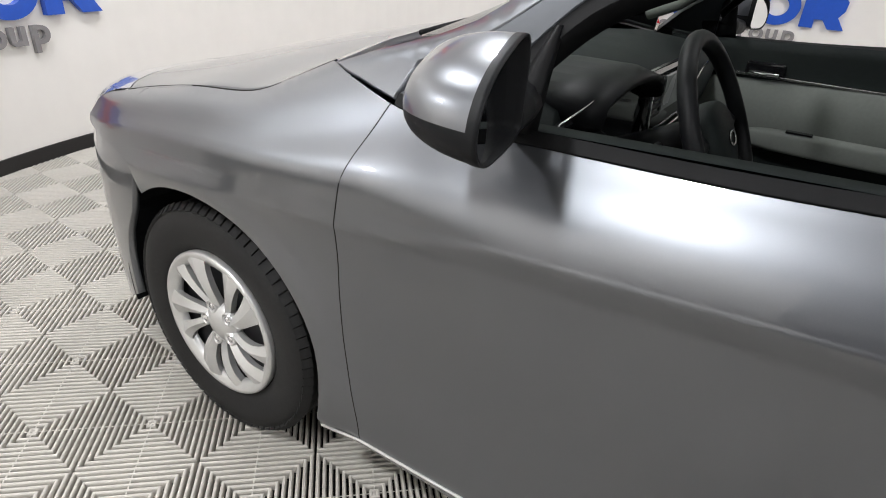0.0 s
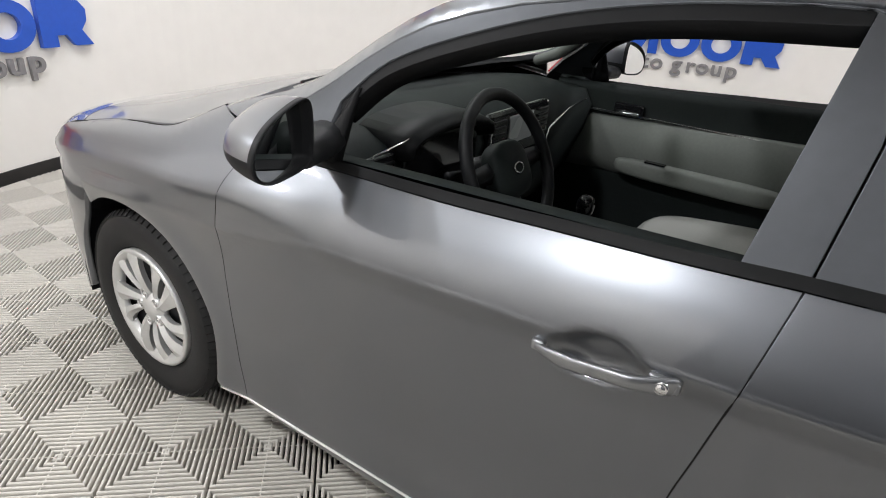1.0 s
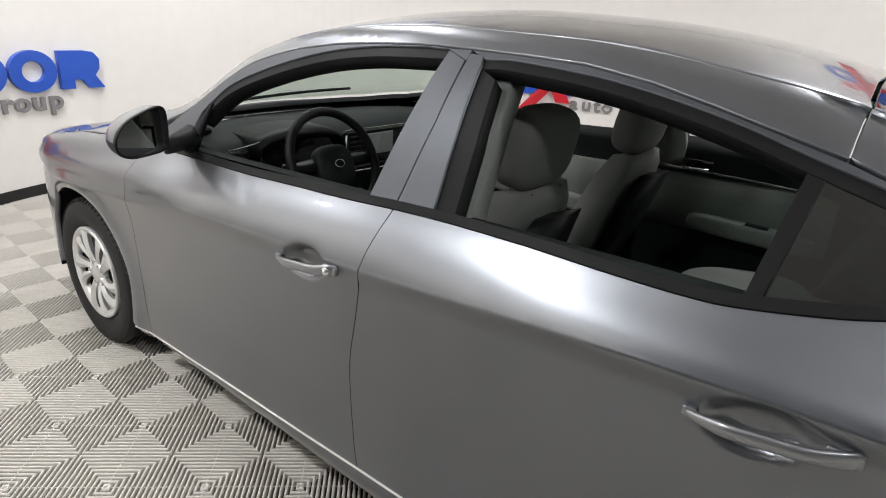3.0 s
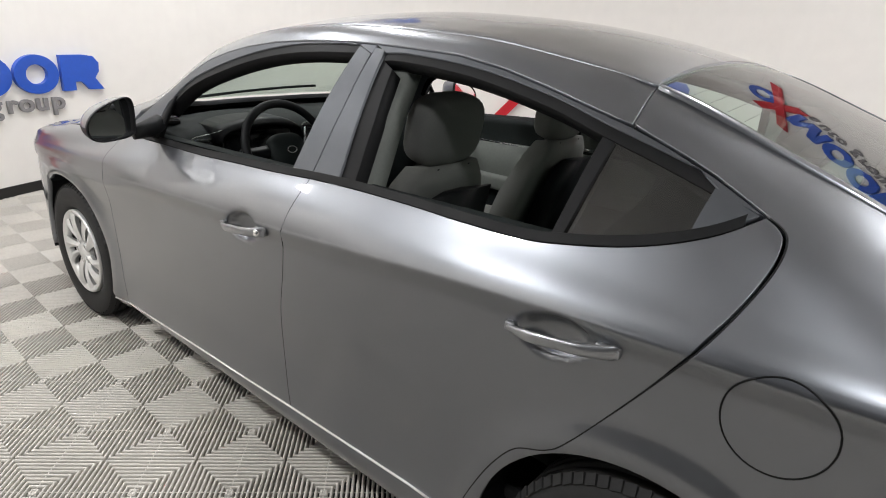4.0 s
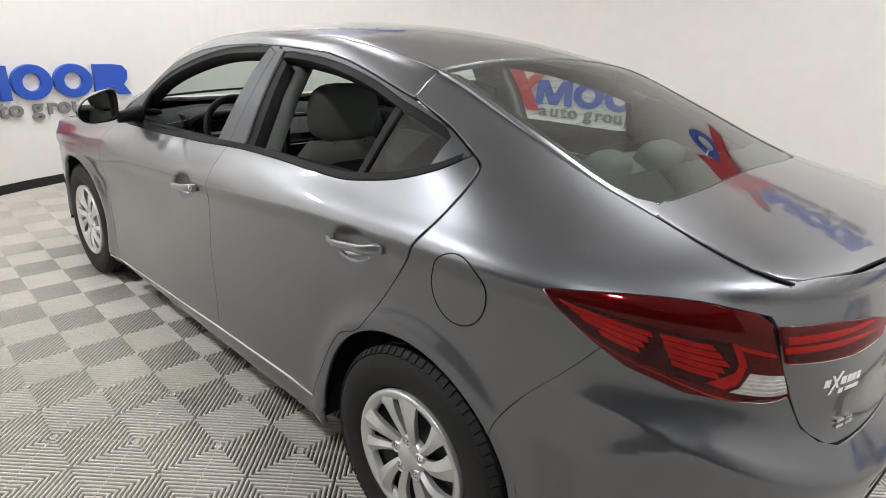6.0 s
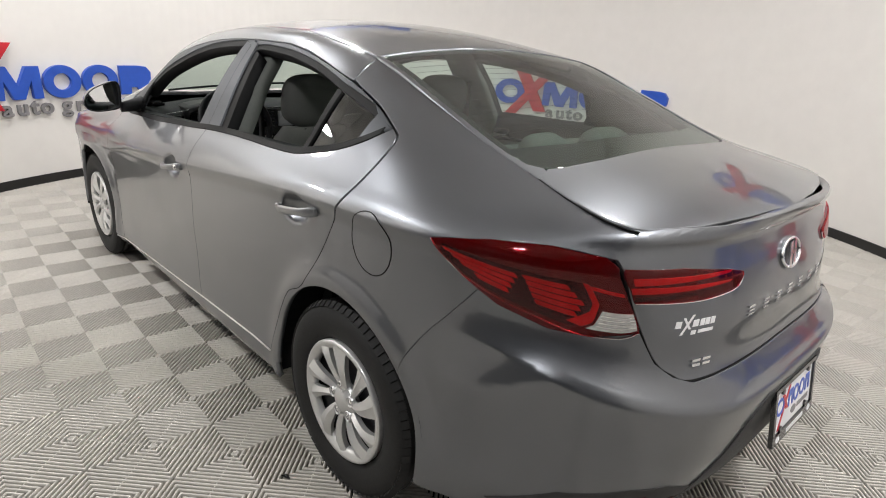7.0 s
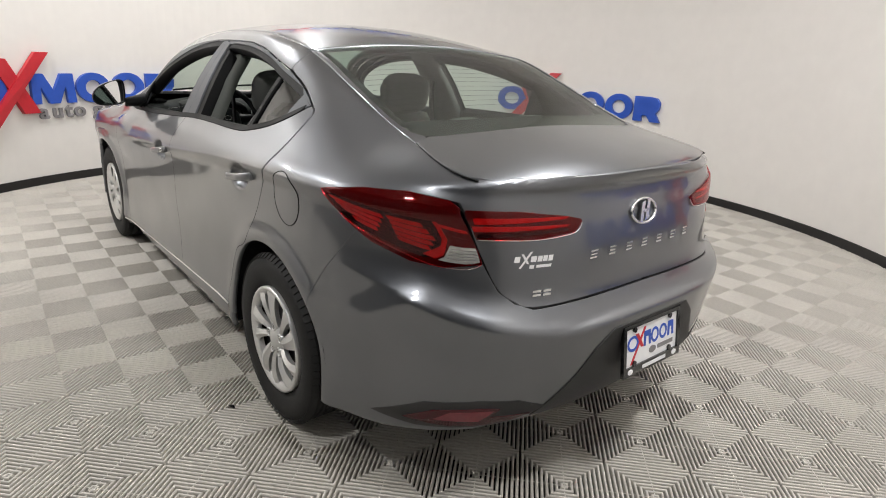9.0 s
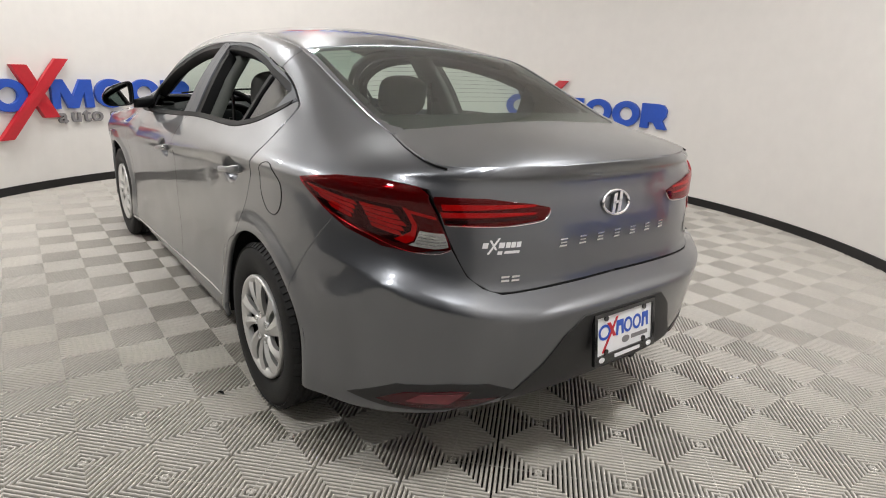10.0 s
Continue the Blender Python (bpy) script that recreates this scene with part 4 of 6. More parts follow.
# tail lamps
for flip, _ in SIDE_NAMES:
    outer_pts = [(3.062, 0.953), (3.10, 0.912), (3.144, 0.880), (3.227, 0.826), (3.326, 0.788), (3.405, 0.780)]
    poly = [(at_x(x, z), z) for x, z in outer_pts] + [(at_y(y, z), z) for y, z in ((-0.66, 0.783), (-0.592, 0.795), (-0.618, 0.870), (-0.644, 0.948))] + [(at_x(x, z), z) for x, z in ((3.408, 0.966), (3.318, 0.979), (3.20, 0.974))]
    lampo = panel("tail_lamp", poly, body, REDLENS, car, "dark red tail lamp", gap=0.001, depth=0.02, lift=0.003, steps=(0.03, 0.012), mirror=flip, outward=LEFT)
    ends = [at_x(3.062, 0.953), at_x(3.144, 0.88), at_x(3.405, 0.79), at_y(-0.642, 0.93), at_y(-0.592, 0.80)]

    def in_lamp(s, t):
        """A place in the lamp: s along it from the tip, t up from its lower edge."""
        u = float(np.interp(s, [0, 0.15, 0.47, 0.87, 1.0], ends))
        lo = pchip([0, 0.07, 0.15, 0.30, 0.47, 0.7, 1.0], [0.953, 0.910, 0.880, 0.824, 0.783, 0.781, 0.795], s)
        hi = pchip([0, 0.2, 0.4, 0.6, 0.87, 1.0], [0.955, 0.972, 0.978, 0.966, 0.945, 0.93], s)
        return u, lo + (hi - lo) * t

    def lens(name, pts, mat, label, lift, grain=0.02):
        pts = [(float(np.interp(s, [0, 0.15, 0.47, 0.65, 0.87, 1], [0, 0.125, 0.405, 0.59, 0.865, 1])), t) for s, t in pts]
        line = [in_lamp(s0 + (s1 - s0) * k / 5, t0 + (t1 - t0) * k / 5) for (s0, t0), (s1, t1) in zip(pts, pts[1:] + pts[:1]) for k in range(5)]
        panel(name, line, body, mat, lampo, label, gap=0.0, depth=0.002, lift=lift, steps=(grain, 0.008), mirror=flip, outward=LEFT)

    lens("lamp_recess", [(0.05, 0.10), (0.22, 0.05), (0.47, 0.06), (0.60, 0.30), (0.60, 0.66), (0.40, 0.66), (0.08, 0.70)], DEEPRED, "dark inner housing", 0.0042)
    for k in range(4):
        s0, t0 = 0.085 + 0.045 * k, 0.60 - 0.115 * k
        lens("light_bar", [(s0, t0), (s0 + 0.012, t0 - 0.072), (0.355 - 0.012 * k, t0 - 0.085 + 0.01 * k), (0.35 - 0.012 * k, t0 - 0.015 + 0.01 * k)], REDBAR, "red light bar", 0.0055)
    for k in range(5):
        t0 = 0.60 - 0.085 * k
        lens("light_bar", [(0.375 + 0.004 * k, t0), (0.378 + 0.004 * k, t0 - 0.058), (0.52 - 0.012 * abs(k - 2), t0 - 0.058), (0.515 - 0.012 * abs(k - 2), t0)], REDBAR, "red light bar", 0.0055)
    lens("light_blade", [(0.540, 0.66), (0.585, 0.66), (0.625, 0.42), (0.505, 0.10), (0.470, 0.12), (0.572, 0.42)], REDBAR, "red angled blade", 0.0055)
    lens("light_bar", [(0.60, 0.645), (0.845, 0.62), (0.85, 0.585), (0.61, 0.605)], REDBAR, "red light bar", 0.0055)
    lens("light_bar", [(0.66, 0.50), (0.86, 0.47), (0.87, 0.34), (0.66, 0.36)], REDLENS, "red light block", 0.0055)
    panel("lamp_cover", poly, body, LAMPCOVER, lampo, "glossy clear red lamp cover", gap=0.0015, depth=0.004, lift=0.0085, steps=(0.03, 0.012), mirror=flip, outward=LEFT, soft=(0.01, 0.006))
    lens("reversing_lamp", [(0.515, 0.09), (0.645, 0.345), (0.89, 0.34), (0.93, 0.085)], WHITELENS, "clear reversing lamp", 0.0095)
    for k in range(4):
        t0 = 0.13 + 0.05 * k
        lens("lamp_rib", [(0.56 + 0.022 * k, t0), (0.56 + 0.022 * k, t0 + 0.012), (0.905 - 0.004 * k, t0 + 0.012), (0.905 - 0.004 * k, t0)], CHROME, "bright reflector rib", 0.0102)
    bm = bmesh.new()
    rim = []
    for k in range(61):
        p3 = Vector(body(*in_lamp(k / 60, -0.012)))
        rim.append((p3.x, p3.y * (-1 if flip else 1), p3.z))
    tilt = [(x + (0.004 if x > 3.5 else 0.0), y + (0.004 if flip else -0.004) * (0.3 if x > 3.5 else 1), z) for x, y, z in rim]
    add_tube(bm, tilt, 0.0017, 6)
    part("chrome_rim", bm, CHROME, lampo, "thin bright rim")
    inner = [(-0.634, 0.945), (-0.50, 0.940), (-0.36, 0.920), (-0.300, 0.906), (-0.298, 0.897), (-0.325, 0.872), (-0.45, 0.862), (-0.607, 0.866)]
    lampi = panel("lid_lamp", [(at_y(y, z), z) for y, z in inner], body, REDLENS, lid, "dark red tail lamp on the boot lid", gap=0.001, depth=0.015, lift=0.003, steps=(0.03, 0.012), mirror=flip)
    for z0, z1 in ((0.924, 0.909), (0.902, 0.888)):
        tail_patch("light_bar", [(-0.618, z0), (-0.613, z1), (-0.50, z1 + 0.001), (-0.355, z1 + 0.003), (-0.345, z0 - 0.008), (-0.50, z0 - 0.003)], REDBAR, lampi, "bright red light bar", 0.006, 0.002, flip)
    tail_patch("light_bar", [(-0.606, 0.879), (-0.606, 0.871), (-0.35, 0.879), (-0.35, 0.884)], DEEPRED, lampi, "dark red light bar", 0.006, 0.002, flip)
    panel("lamp_cover", [(at_y(y, z), z) for y, z in inner], body, LAMPCOVER, lampi, "glossy clear red lamp cover", gap=0.0015, depth=0.004, lift=0.0085, steps=(0.03, 0.012), mirror=flip)
    bm = bmesh.new()
    low = curve([(-0.607, 0.865), (-0.53, 0.8625), (-0.45, 0.861), (-0.37, 0.865), (-0.325, 0.871), (-0.305, 0.883), (-0.297, 0.898)], 5)
    rim = [Vector(body(at_y(y, z), z)) for y, z in low]
    add_tube(bm, [(q.x + 0.004, -q.y if flip else q.y, q.z) for q in rim], 0.0021, 6)
    part("chrome_rim", bm, CHROME, lampi, "thin bright rim")

# front end: bumper, lamp
def nose(u, z):
    """The skin round the front: u from the left wheel arch to the right one."""
    s = math.copysign(1, u)
    th = abs(u)
    y = 0.87 * math.sin(th) ** (2 / 3.0)
    x = -0.20 - (0.66 - 0.5 * (z - 0.5) ** 2 - max(0, z - 0.66) * 0.45) * math.cos(th) ** (2 / 2.4)
    return x, s * y, z


H2 = math.pi / 2
fb_edge = [(H2 - 0.02, 0.705), (1.515, 0.62), (1.485, 0.55), (1.42, 0.47), (1.385, 0.40), (1.372, 0.33), (1.372, 0.26), (1.25, 0.215)]
fb = [(-u, z) for u, z in fb_edge[::-1]] + [(-H2 + 0.02, 0.735), (-1.2, 0.735), (-0.8, 0.72), (0, 0.71), (0.8, 0.72), (1.2, 0.735), (H2 - 0.02, 0.735)] + fb_edge + [(1.1, 0.19), (0.6, 0.17), (0, 0.17), (-0.6, 0.17), (-1.1, 0.19)]
panel("front_bumper", fb, nose, PAINT, car, "", steps=(0.06, 0.03), outward=(-1, 0, 0), depth=0.02)
panel("grille", [(-0.5, 0.67), (0.5, 0.67), (0.4, 0.30), (-0.4, 0.30)], nose, GLOSSBLACK, car, "black front grille", steps=(0.06, 0.03), outward=(-1, 0, 0), lift=0.003, gap=0)


def nose_slope(v):
    """A line from the bonnet's leading edge down to the bumper."""
    xe = pchip([0.0, 0.3, 0.6, 0.80, 0.93, 0.995], [-0.495, -0.485, -0.45, -0.395, -0.33, -0.27], abs(v)) - 0.004
    a = Vector(top(xe, v))
    u = math.asin(min(abs(a.y) / 0.87, 0.999) ** 1.5) * math.copysign(1, v)
    b = Vector(nose(u, 0.742))
    c = Vector((min(b.x * 0.8 + a.x * 0.2, a.x - 0.02), (a.y + b.y) / 2 * 1.01, a.z - 0.03))
    return [(1 - t) ** 2 * a + 2 * t * (1 - t) * c + t * t * b for t in [k / 8 for k in range(9)]]


for name, v0, v1, mt, lb in (("headlamp", -0.995, -0.50, HEADLENS, "clear headlamp"), ("nose_panel", -0.495, 0.495, PAINT, ""), ("headlamp", 0.50, 0.995, HEADLENS, "clear headlamp")):
    bm = bmesh.new()
    rows = [[bm.verts.new(q) for q in nose_slope(v0 + (v1 - v0) * k / 16)] for k in range(17)]
    for a, b in zip(rows, rows[1:]):
        for k in range(8):
            bm.faces.new((a[k], a[k + 1], b[k + 1], b[k]))
    bmesh.ops.recalc_face_normals(bm, faces=bm.faces)
    part(name, smooth_all(bm), mt, car, lb)

# ---------------------------------------------------------------- underside, wheel housings
bm = bmesh.new()
add_box(bm, -0.62, 3.02, -0.68, 0.68, 0.175, 0.24, 0.02)
part("underbody", bm, BLACK, car, "black underbody")
bm = bmesh.new()
add_loft(bm, [[(x, -w, z), (x, w, z), (x, w, z + 0.02), (x, -w, z + 0.02)] for x, w, z in ((2.98, 0.80, 0.235), (3.15, 0.79, 0.245), (3.32, 0.75, 0.26), (3.44, 0.66, 0.285), (3.54, 0.50, 0.315), (3.585, 0.35, 0.325))])
bmesh.ops.recalc_face_normals(bm, faces=bm.faces)
part("undertray", bm, BLACK, car, "black tray under the rear bumper")
bm = bmesh.new()
add_loft(bm, [[(x, -w, z), (x, w, z), (x, w, z + 0.02), (x, -w, z + 0.02)] for x, w, z in ((-0.80, 0.45, 0.19), (-0.70, 0.66, 0.185), (-0.55, 0.70, 0.18), (-0.38, 0.70, 0.18))])
bmesh.ops.recalc_face_normals(bm, faces=bm.faces)
part("undertray", bm, BLACK, car, "black tray under the front bumper")
bm = bmesh.new()
add_tube(bm, [(3.1, 0.35, 0.25), (3.4, 0.35, 0.25), (3.50, 0.35, 0.235)], 0.03, 16)
part("exhaust_pipe", bm, STEEL, car, "dull steel exhaust pipe")
for wx in (0.0, 2.68):
    for s in (-1, 1):
        bm = bmesh.new()
        sec = arc(wx, 0.312, 0.392, -12, 192, 28)
        rings = [[bm.verts.new((x, s * y, z)) for x, z in sec] for y in (0.855, 0.56)]
        for k in range(len(sec) - 1):
            bm.faces.new((rings[0][k], rings[0][k + 1], rings[1][k + 1], rings[1][k]))
        bm.faces.new(rings[1])
        part("wheel_housing", bm, BLACK, car, "black wheel housing")


# ---------------------------------------------------------------- wheels
def wheel(x, y, turn):
    """A steel wheel with a silver cover and a ribbed tyre; it faces -y."""
    m = pose(x, y, 0.317, 90)
    bm = bmesh.new()
    add_lathe(bm, [(0.02, 0.02), (0.17, 0.02), (0.185, 0.035), (0.19, -0.17)], m, 48)
    hub = part("wheel", bm, STEEL, car, "wheel with a silver cover and a black tyre")
    # tyre
    prof = [(0.196, 0.045), (0.205, 0.062), (0.222, 0.070), (0.255, 0.078), (0.285, 0.076), (0.303, 0.066), (0.312, 0.054)]
    for c in (0.048, 0.016, -0.016, -0.048):
        prof += [(0.3165, c), (0.3165, c - 0.024), (0.309, c - 0.0255), (0.309, c - 0.031)]
    prof += [(0.312, -0.082), (0.303, -0.092), (0.285, -0.10), (0.25, -0.10), (0.2, -0.08)]
    bm = bmesh.new()
    add_lathe(bm, prof, m @ Matrix.Translation((0, 0, -0.015)), 96)
    for f in bm.faces:
        f.smooth = True
    tyre = part("tyre", bm, RUBBER, hub, "black ribbed rubber tyre")
    # shoulder blocks
    bm = bmesh.new()
    for k in range(72):
        a = math.tau * k / 72
        mm = m @ Matrix.Rotation(a, 4, "Z") @ Matrix.Translation((0.3095, 0, 0.044)) @ pose(0, 0, 0, 0, -38, 8)
        add_box(bm, -0.003, 0.0042, -0.0120, 0.0120, -0.012, 0.012, 0, mm)
    part("tread", bm, RUBBER, tyre, "blocky tread shoulder")
    # cover: ten swept blades in five pairs, a rim ring and a hub with five nuts
    z0 = 0.062
    bm = bmesh.new()
    add_lathe(bm, [(0.199, z0 - 0.022), (0.2, z0 - 0.008), (0.196, z0 - 0.002), (0.187, z0 - 0.003), (0.176, z0 - 0.010), (0.168, z0 - 0.014), (0.166, z0 - 0.03)], m, 72)
    cover = part("wheel_cover", bm, SILVER, hub, "silver plastic wheel cover rim")
    for k in range(10):
        wide = k % 2 == 0
        bm = bmesh.new()
        base = turn + math.tau * k / 10
        secs = []
        for i in range(9):
            q = i / 8
            r = 0.045 + 0.140 * q
            a = base + 0.26 * q + (0.05 if wide else -0.05)
            w = (0.012 + 0.020 * q + 0.012 * q**5 if wide else 0.009 + 0.013 * q + 0.016 * q**6)
            h = z0 - 0.016 + 0.016 * math.sin(q * 2.6) - (0.0 if wide else 0.004)
            c, t = Vector((r * math.cos(a), r * math.sin(a), h)), Vector((-math.sin(a), math.cos(a), 0))
            slope = 0.004 if wide else 0.003
            secs.append([m @ (c + t * -w + Vector((0, 0, -slope))), m @ (c + Vector((0, 0, 0.005))), m @ (c + t * w + Vector((0, 0, -slope * 1.5))), m @ (c + t * w * 0.8 + Vector((0, 0, -0.022))), m @ (c - t * w * 0.8 + Vector((0, 0, -0.022)))])
        add_loft(bm, secs)
        part("blade", crisp(bm, 18), SILVER, cover)
    bm = bmesh.new()
    add_lathe(bm, [(0.0005, z0 - 0.004), (0.026, z0 - 0.004), (0.032, z0 - 0.007), (0.044, z0 - 0.012), (0.056, z0 - 0.022), (0.058, z0 - 0.04)], m, 40)
    part("hub_cap", bm, SILVER, cover, "silver hub cap")
    for k in range(5):
        bm = bmesh.new()
        a = turn + math.tau * (k + 0.25) / 5
        add_lathe(bm, [(0.0005, 0), (0.006, 0), (0.0075, -0.003), (0.0105, -0.002), (0.0115, -0.006), (0.0115, -0.02)], m @ Matrix.Translation((0.05 * math.cos(a), 0.05 * math.sin(a), z0 - 0.008)), 14)
        part("wheel_nut", bm, CHROME, cover, "bright wheel nut")
        bm = bmesh.new()
        add_lathe(bm, [(0.0135, -0.012), (0.0140, -0.001), (0.0158, 0.0012), (0.0180, 0.0), (0.0200, -0.014)], m @ Matrix.Translation((0.05 * math.cos(a), 0.05 * math.sin(a), z0 - 0.008)), 20)
        part("nut_cup", bm, SILVER, cover, "silver cup round a wheel nut")
    bm = bmesh.new()
    add_lathe(bm, [(0.04, 0.0), (0.14, 0.0), (0.142, -0.02)], m @ Matrix.Translation((0, 0, 0.0)), 40)
    part("brake_disc", bm, STEEL, hub, "grey brake disc")
    return hub


wheel(0.0, -0.805, 0.35)
wheel(2.70, -0.815, 0.1)
for wx in (0.0, 2.70):
    h = wheel(wx, -0.81, 0.2)
    for o in (h,):
        o.matrix_basis = Matrix.Rotation(math.pi, 4, "Z") @ Matrix.Translation((-2 * wx, 0, 0))


# ---------------------------------------------------------------- door handles and mirrors
def handle(x, z, door, key):
    """A slim pull bar over its cup, with a flat foot at each end."""
    secs = []
    n = 24
    for k in range(n + 1):
        q = k / n
        px = x - 0.118 + 0.240 * q
        pz = z + 0.006 + 0.036 * (q - 0.5)
        out = 0.004 + 0.030 * min(1.0, math.sin(math.pi * min(max(q, 0.0), 1.0)) * 1.25) ** 0.7
        py = -half_width(px, pz, False) - out
        hgt = 0.0045 + 0.0075 * min(1.0, 4 * q) + 0.0035 * ease(q, 0.7, 0.95)
        if k in (0, n):
            hgt *= 0.55
        thick = 0.0065
        ring = []
        for j in range(14):
            a = math.tau * j / 14
            ring.append((px, py + thick * math.copysign(abs(math.cos(a)) ** 0.7, math.cos(a)) + 0.004, pz + hgt * math.copysign(abs(math.sin(a)) ** 0.7, math.sin(a))))
        secs.append(ring)
    bm = bmesh.new()
    add_loft(bm, secs)
    bmesh.ops.recalc_face_normals(bm, faces=bm.faces)
    # the lightened paint stands for light on the upturned bar
    h = part("door_handle", bm, PAINT_LIT, door, "grey pull handle in paint lightened for light from above")
    for q0, q1 in ((0.0, 0.10), (0.80, 1.0)):
        x0, x1 = x - 0.118 + 0.240 * q0, x - 0.118 + 0.240 * q1
        zz = z + 0.006 + 0.036 * ((q0 + q1) / 2 - 0.5)
        y0 = -half_width((x0 + x1) / 2, zz, False)
        bm = bmesh.new()
        add_box(bm, x0, x1, y0 - 0.012, y0 + 0.012, zz - 0.010, zz + 0.010, 0.005)
        part("handle_foot", smooth_all(bm), PAINT_LIT, h)
    if key:
        q = 0.90
        px, pz = x - 0.118 + 0.240 * q, z + 0.006 + 0.036 * (q - 0.5)
        py = -half_width(px, pz, False) - 0.022
        bm = bmesh.new()
        add_lathe(bm, [(0.0005, 0.004), (0.0065, 0.004), (0.008, 0.001), (0.0095, 0.003), (0.0105, -0.006)], pose(px, py, pz, 90), 20)
        part("key_lock", bm, CHROME, h, "chrome key lock")


doors = {o.name: o for o in car.children}
handle(HANDLES[0][0], HANDLES[0][1], doors["front_door"], True)
handle(HANDLES[1][0], HANDLES[1][1], doors["rear_door"], False)


def mirror(side):
    """A door mirror: a drop-shaped housing, high at the car and low outboard, with a recessed glass."""
    drop = [(-0.076, -0.052), (-0.081, 0.0), (-0.080, 0.055), (-0.070, 0.079), (-0.048, 0.083), (-0.005, 0.071), (0.045, 0.050), (0.082, 0.020), (0.099, -0.018), (0.090, -0.052), (0.055, -0.070), (0.0, -0.070), (-0.050, -0.064), (-0.076, -0.052)]
    ring = curve(drop, 4)[:-1]
    n = len(ring)
    cz = 1.044

    def place(yy, zz, scale, x):
        return (x, side * (0.952 + 0.004 * (1 - scale) + 0.93 * yy * scale), cz + zz * scale)

    def shell(cut, upper):
        bm = bmesh.new()
        secs = []
        for i in range(15):
            q = i / 14
            s = max(math.cos(q * H2) ** 0.6, 0.05)
            secs.append([place(yy, 0.9 * zz, s, 0.790 + 0.16 * yy * s - 0.128 * math.sin(q * H2)) for yy, zz in ring])
        add_loft(bm, secs, False)
        bm.faces.new(bm.verts[-n:])
        bmesh.ops.recalc_face_normals(bm, faces=bm.faces)
        bmesh.ops.bisect_plane(bm, geom=bm.verts[:] + bm.edges[:] + bm.faces[:], plane_co=(0, 0, cut), plane_no=(0, 0, -1 if upper else 1), clear_outer=True)
        return smooth_all(bm)

    body_part = part("side_mirror", shell(1.030, True), PAINT, car, "grey mirror housing with a black base")
    part("mirror_base", shell(1.030, False), BLACK, body_part, "black plastic lower shell")
    bm = bmesh.new()
    bm.faces.new([bm.verts.new(place(yy, 0.9 * zz, 0.93, 0.779 + 0.28 * yy - 0.06 * zz)) for yy, zz in ring])
    bmesh.ops.recalc_face_normals(bm, faces=bm.faces)
    part("mirror_glass", bm, MIRROR, body_part, "mirror glass")
    bm = bmesh.new()
    lines = [[bm.verts.new(place(yy, 0.9 * zz, s, x + 0.16 * yy)) for yy, zz in ring] for s, x in ((0.90, 0.745), (0.935, 0.785), (0.965, 0.795), (1.004, 0.7955), (1.012, 0.789), (1.006, 0.780))]
    for p, q in zip(lines, lines[1:]):
        for k in range(n):
            bm.faces.new((p[k], p[(k + 1) % n], q[(k + 1) % n], q[k]))
    bmesh.ops.recalc_face_normals(bm, faces=bm.faces)
    part("mirror_rim", smooth_all(bm), BLACK, body_part, "black mirror rim")
    bm = bmesh.new()
    secs = []
    for q in (0.0, 0.35, 0.7, 1.0):
        y = side * (0.875 - 0.115 * q)
        cx, cz, rx, rz = 0.750 - 0.05 * q, 0.992 + 0.01 * q, 0.022 + 0.035 * q, 0.024 + 0.014 * q
        secs.append([(cx + rx * math.cos(math.tau * k / 16), y, cz + rz * math.sin(math.tau * k / 16)) for k in range(16)])
    add_loft(bm, secs)
    bmesh.ops.recalc_face_normals(bm, faces=bm.faces)
    part("mirror_arm", bm, BLACK, body_part, "black mirror arm")
    # the fin of the sail at the window's front corner
    bm = bmesh.new()
    for x0, z0, x1, z1 in ((0.728, 0.965, 0.742, 1.11),):
        secs = []
        for q in (0, 0.25, 0.5, 0.75, 1.0):
            z = z0 + (z1 - z0) * q
            x = x0 + (x1 - x0) * q
            y = half_width(x, z)
            w = 0.036 * (1 - q) + 0.006
            secs.append([(x - w, side * (y - 0.004), z), (x - w * 0.3, side * (y + 0.014 * (1 - q) + 0.003), z), (x + w * 0.6, side * (y + 0.010 * (1 - q) + 0.002), z), (x + w * 0.8, side * (y - 0.01), z)])
        add_loft(bm, secs)
    bmesh.ops.recalc_face_normals(bm, faces=bm.faces)
    part("mirror_sail", bm, SEAL, body_part, "black sail trim")


mirror(-1)
mirror(1)

# ---------------------------------------------------------------- badges and plate
def tail_point(y, z, off=0.0):
    u = at_y(y, z)
    p = Vector(body(u, z))
    a, b = Vector(body(u + 0.002, z)), Vector(body(u, z + 0.002))
    n = (a - p).cross(b - p).normalized()
    if n.x < 0:
        n = -n
    return p + n * off, n, (a - p).normalized()


def badge_box(name, y, z, w, h, d, mat, parent, label="", slant=0.0):
    p, n, t = tail_point(y, z)
    up = n.cross(t)
    if up.z < 0:
        up = -up
    m = Matrix((t, up, n)).transposed().to_4x4()
    m.translation = p
    bm = bmesh.new()
    add_prism(bm, [(-w / 2 - slant * h / 2, -h / 2), (w / 2 - slant * h / 2, -h / 2), (w / 2 + slant * h / 2, h / 2), (-w / 2 + slant * h / 2, h / 2)], d, m)
    bmesh.ops.recalc_face_normals(bm, faces=bm.faces)
    return part(name, bm, mat, parent, label)


def frame_at(y, z, off=0.0):
    p, n, t = tail_point(y, z, off)
    up = n.cross(t)
    if up.z < 0:
        up = -up
    m = Matrix((t, up, n)).transposed().to_4x4()
    m.translation = p
    return m


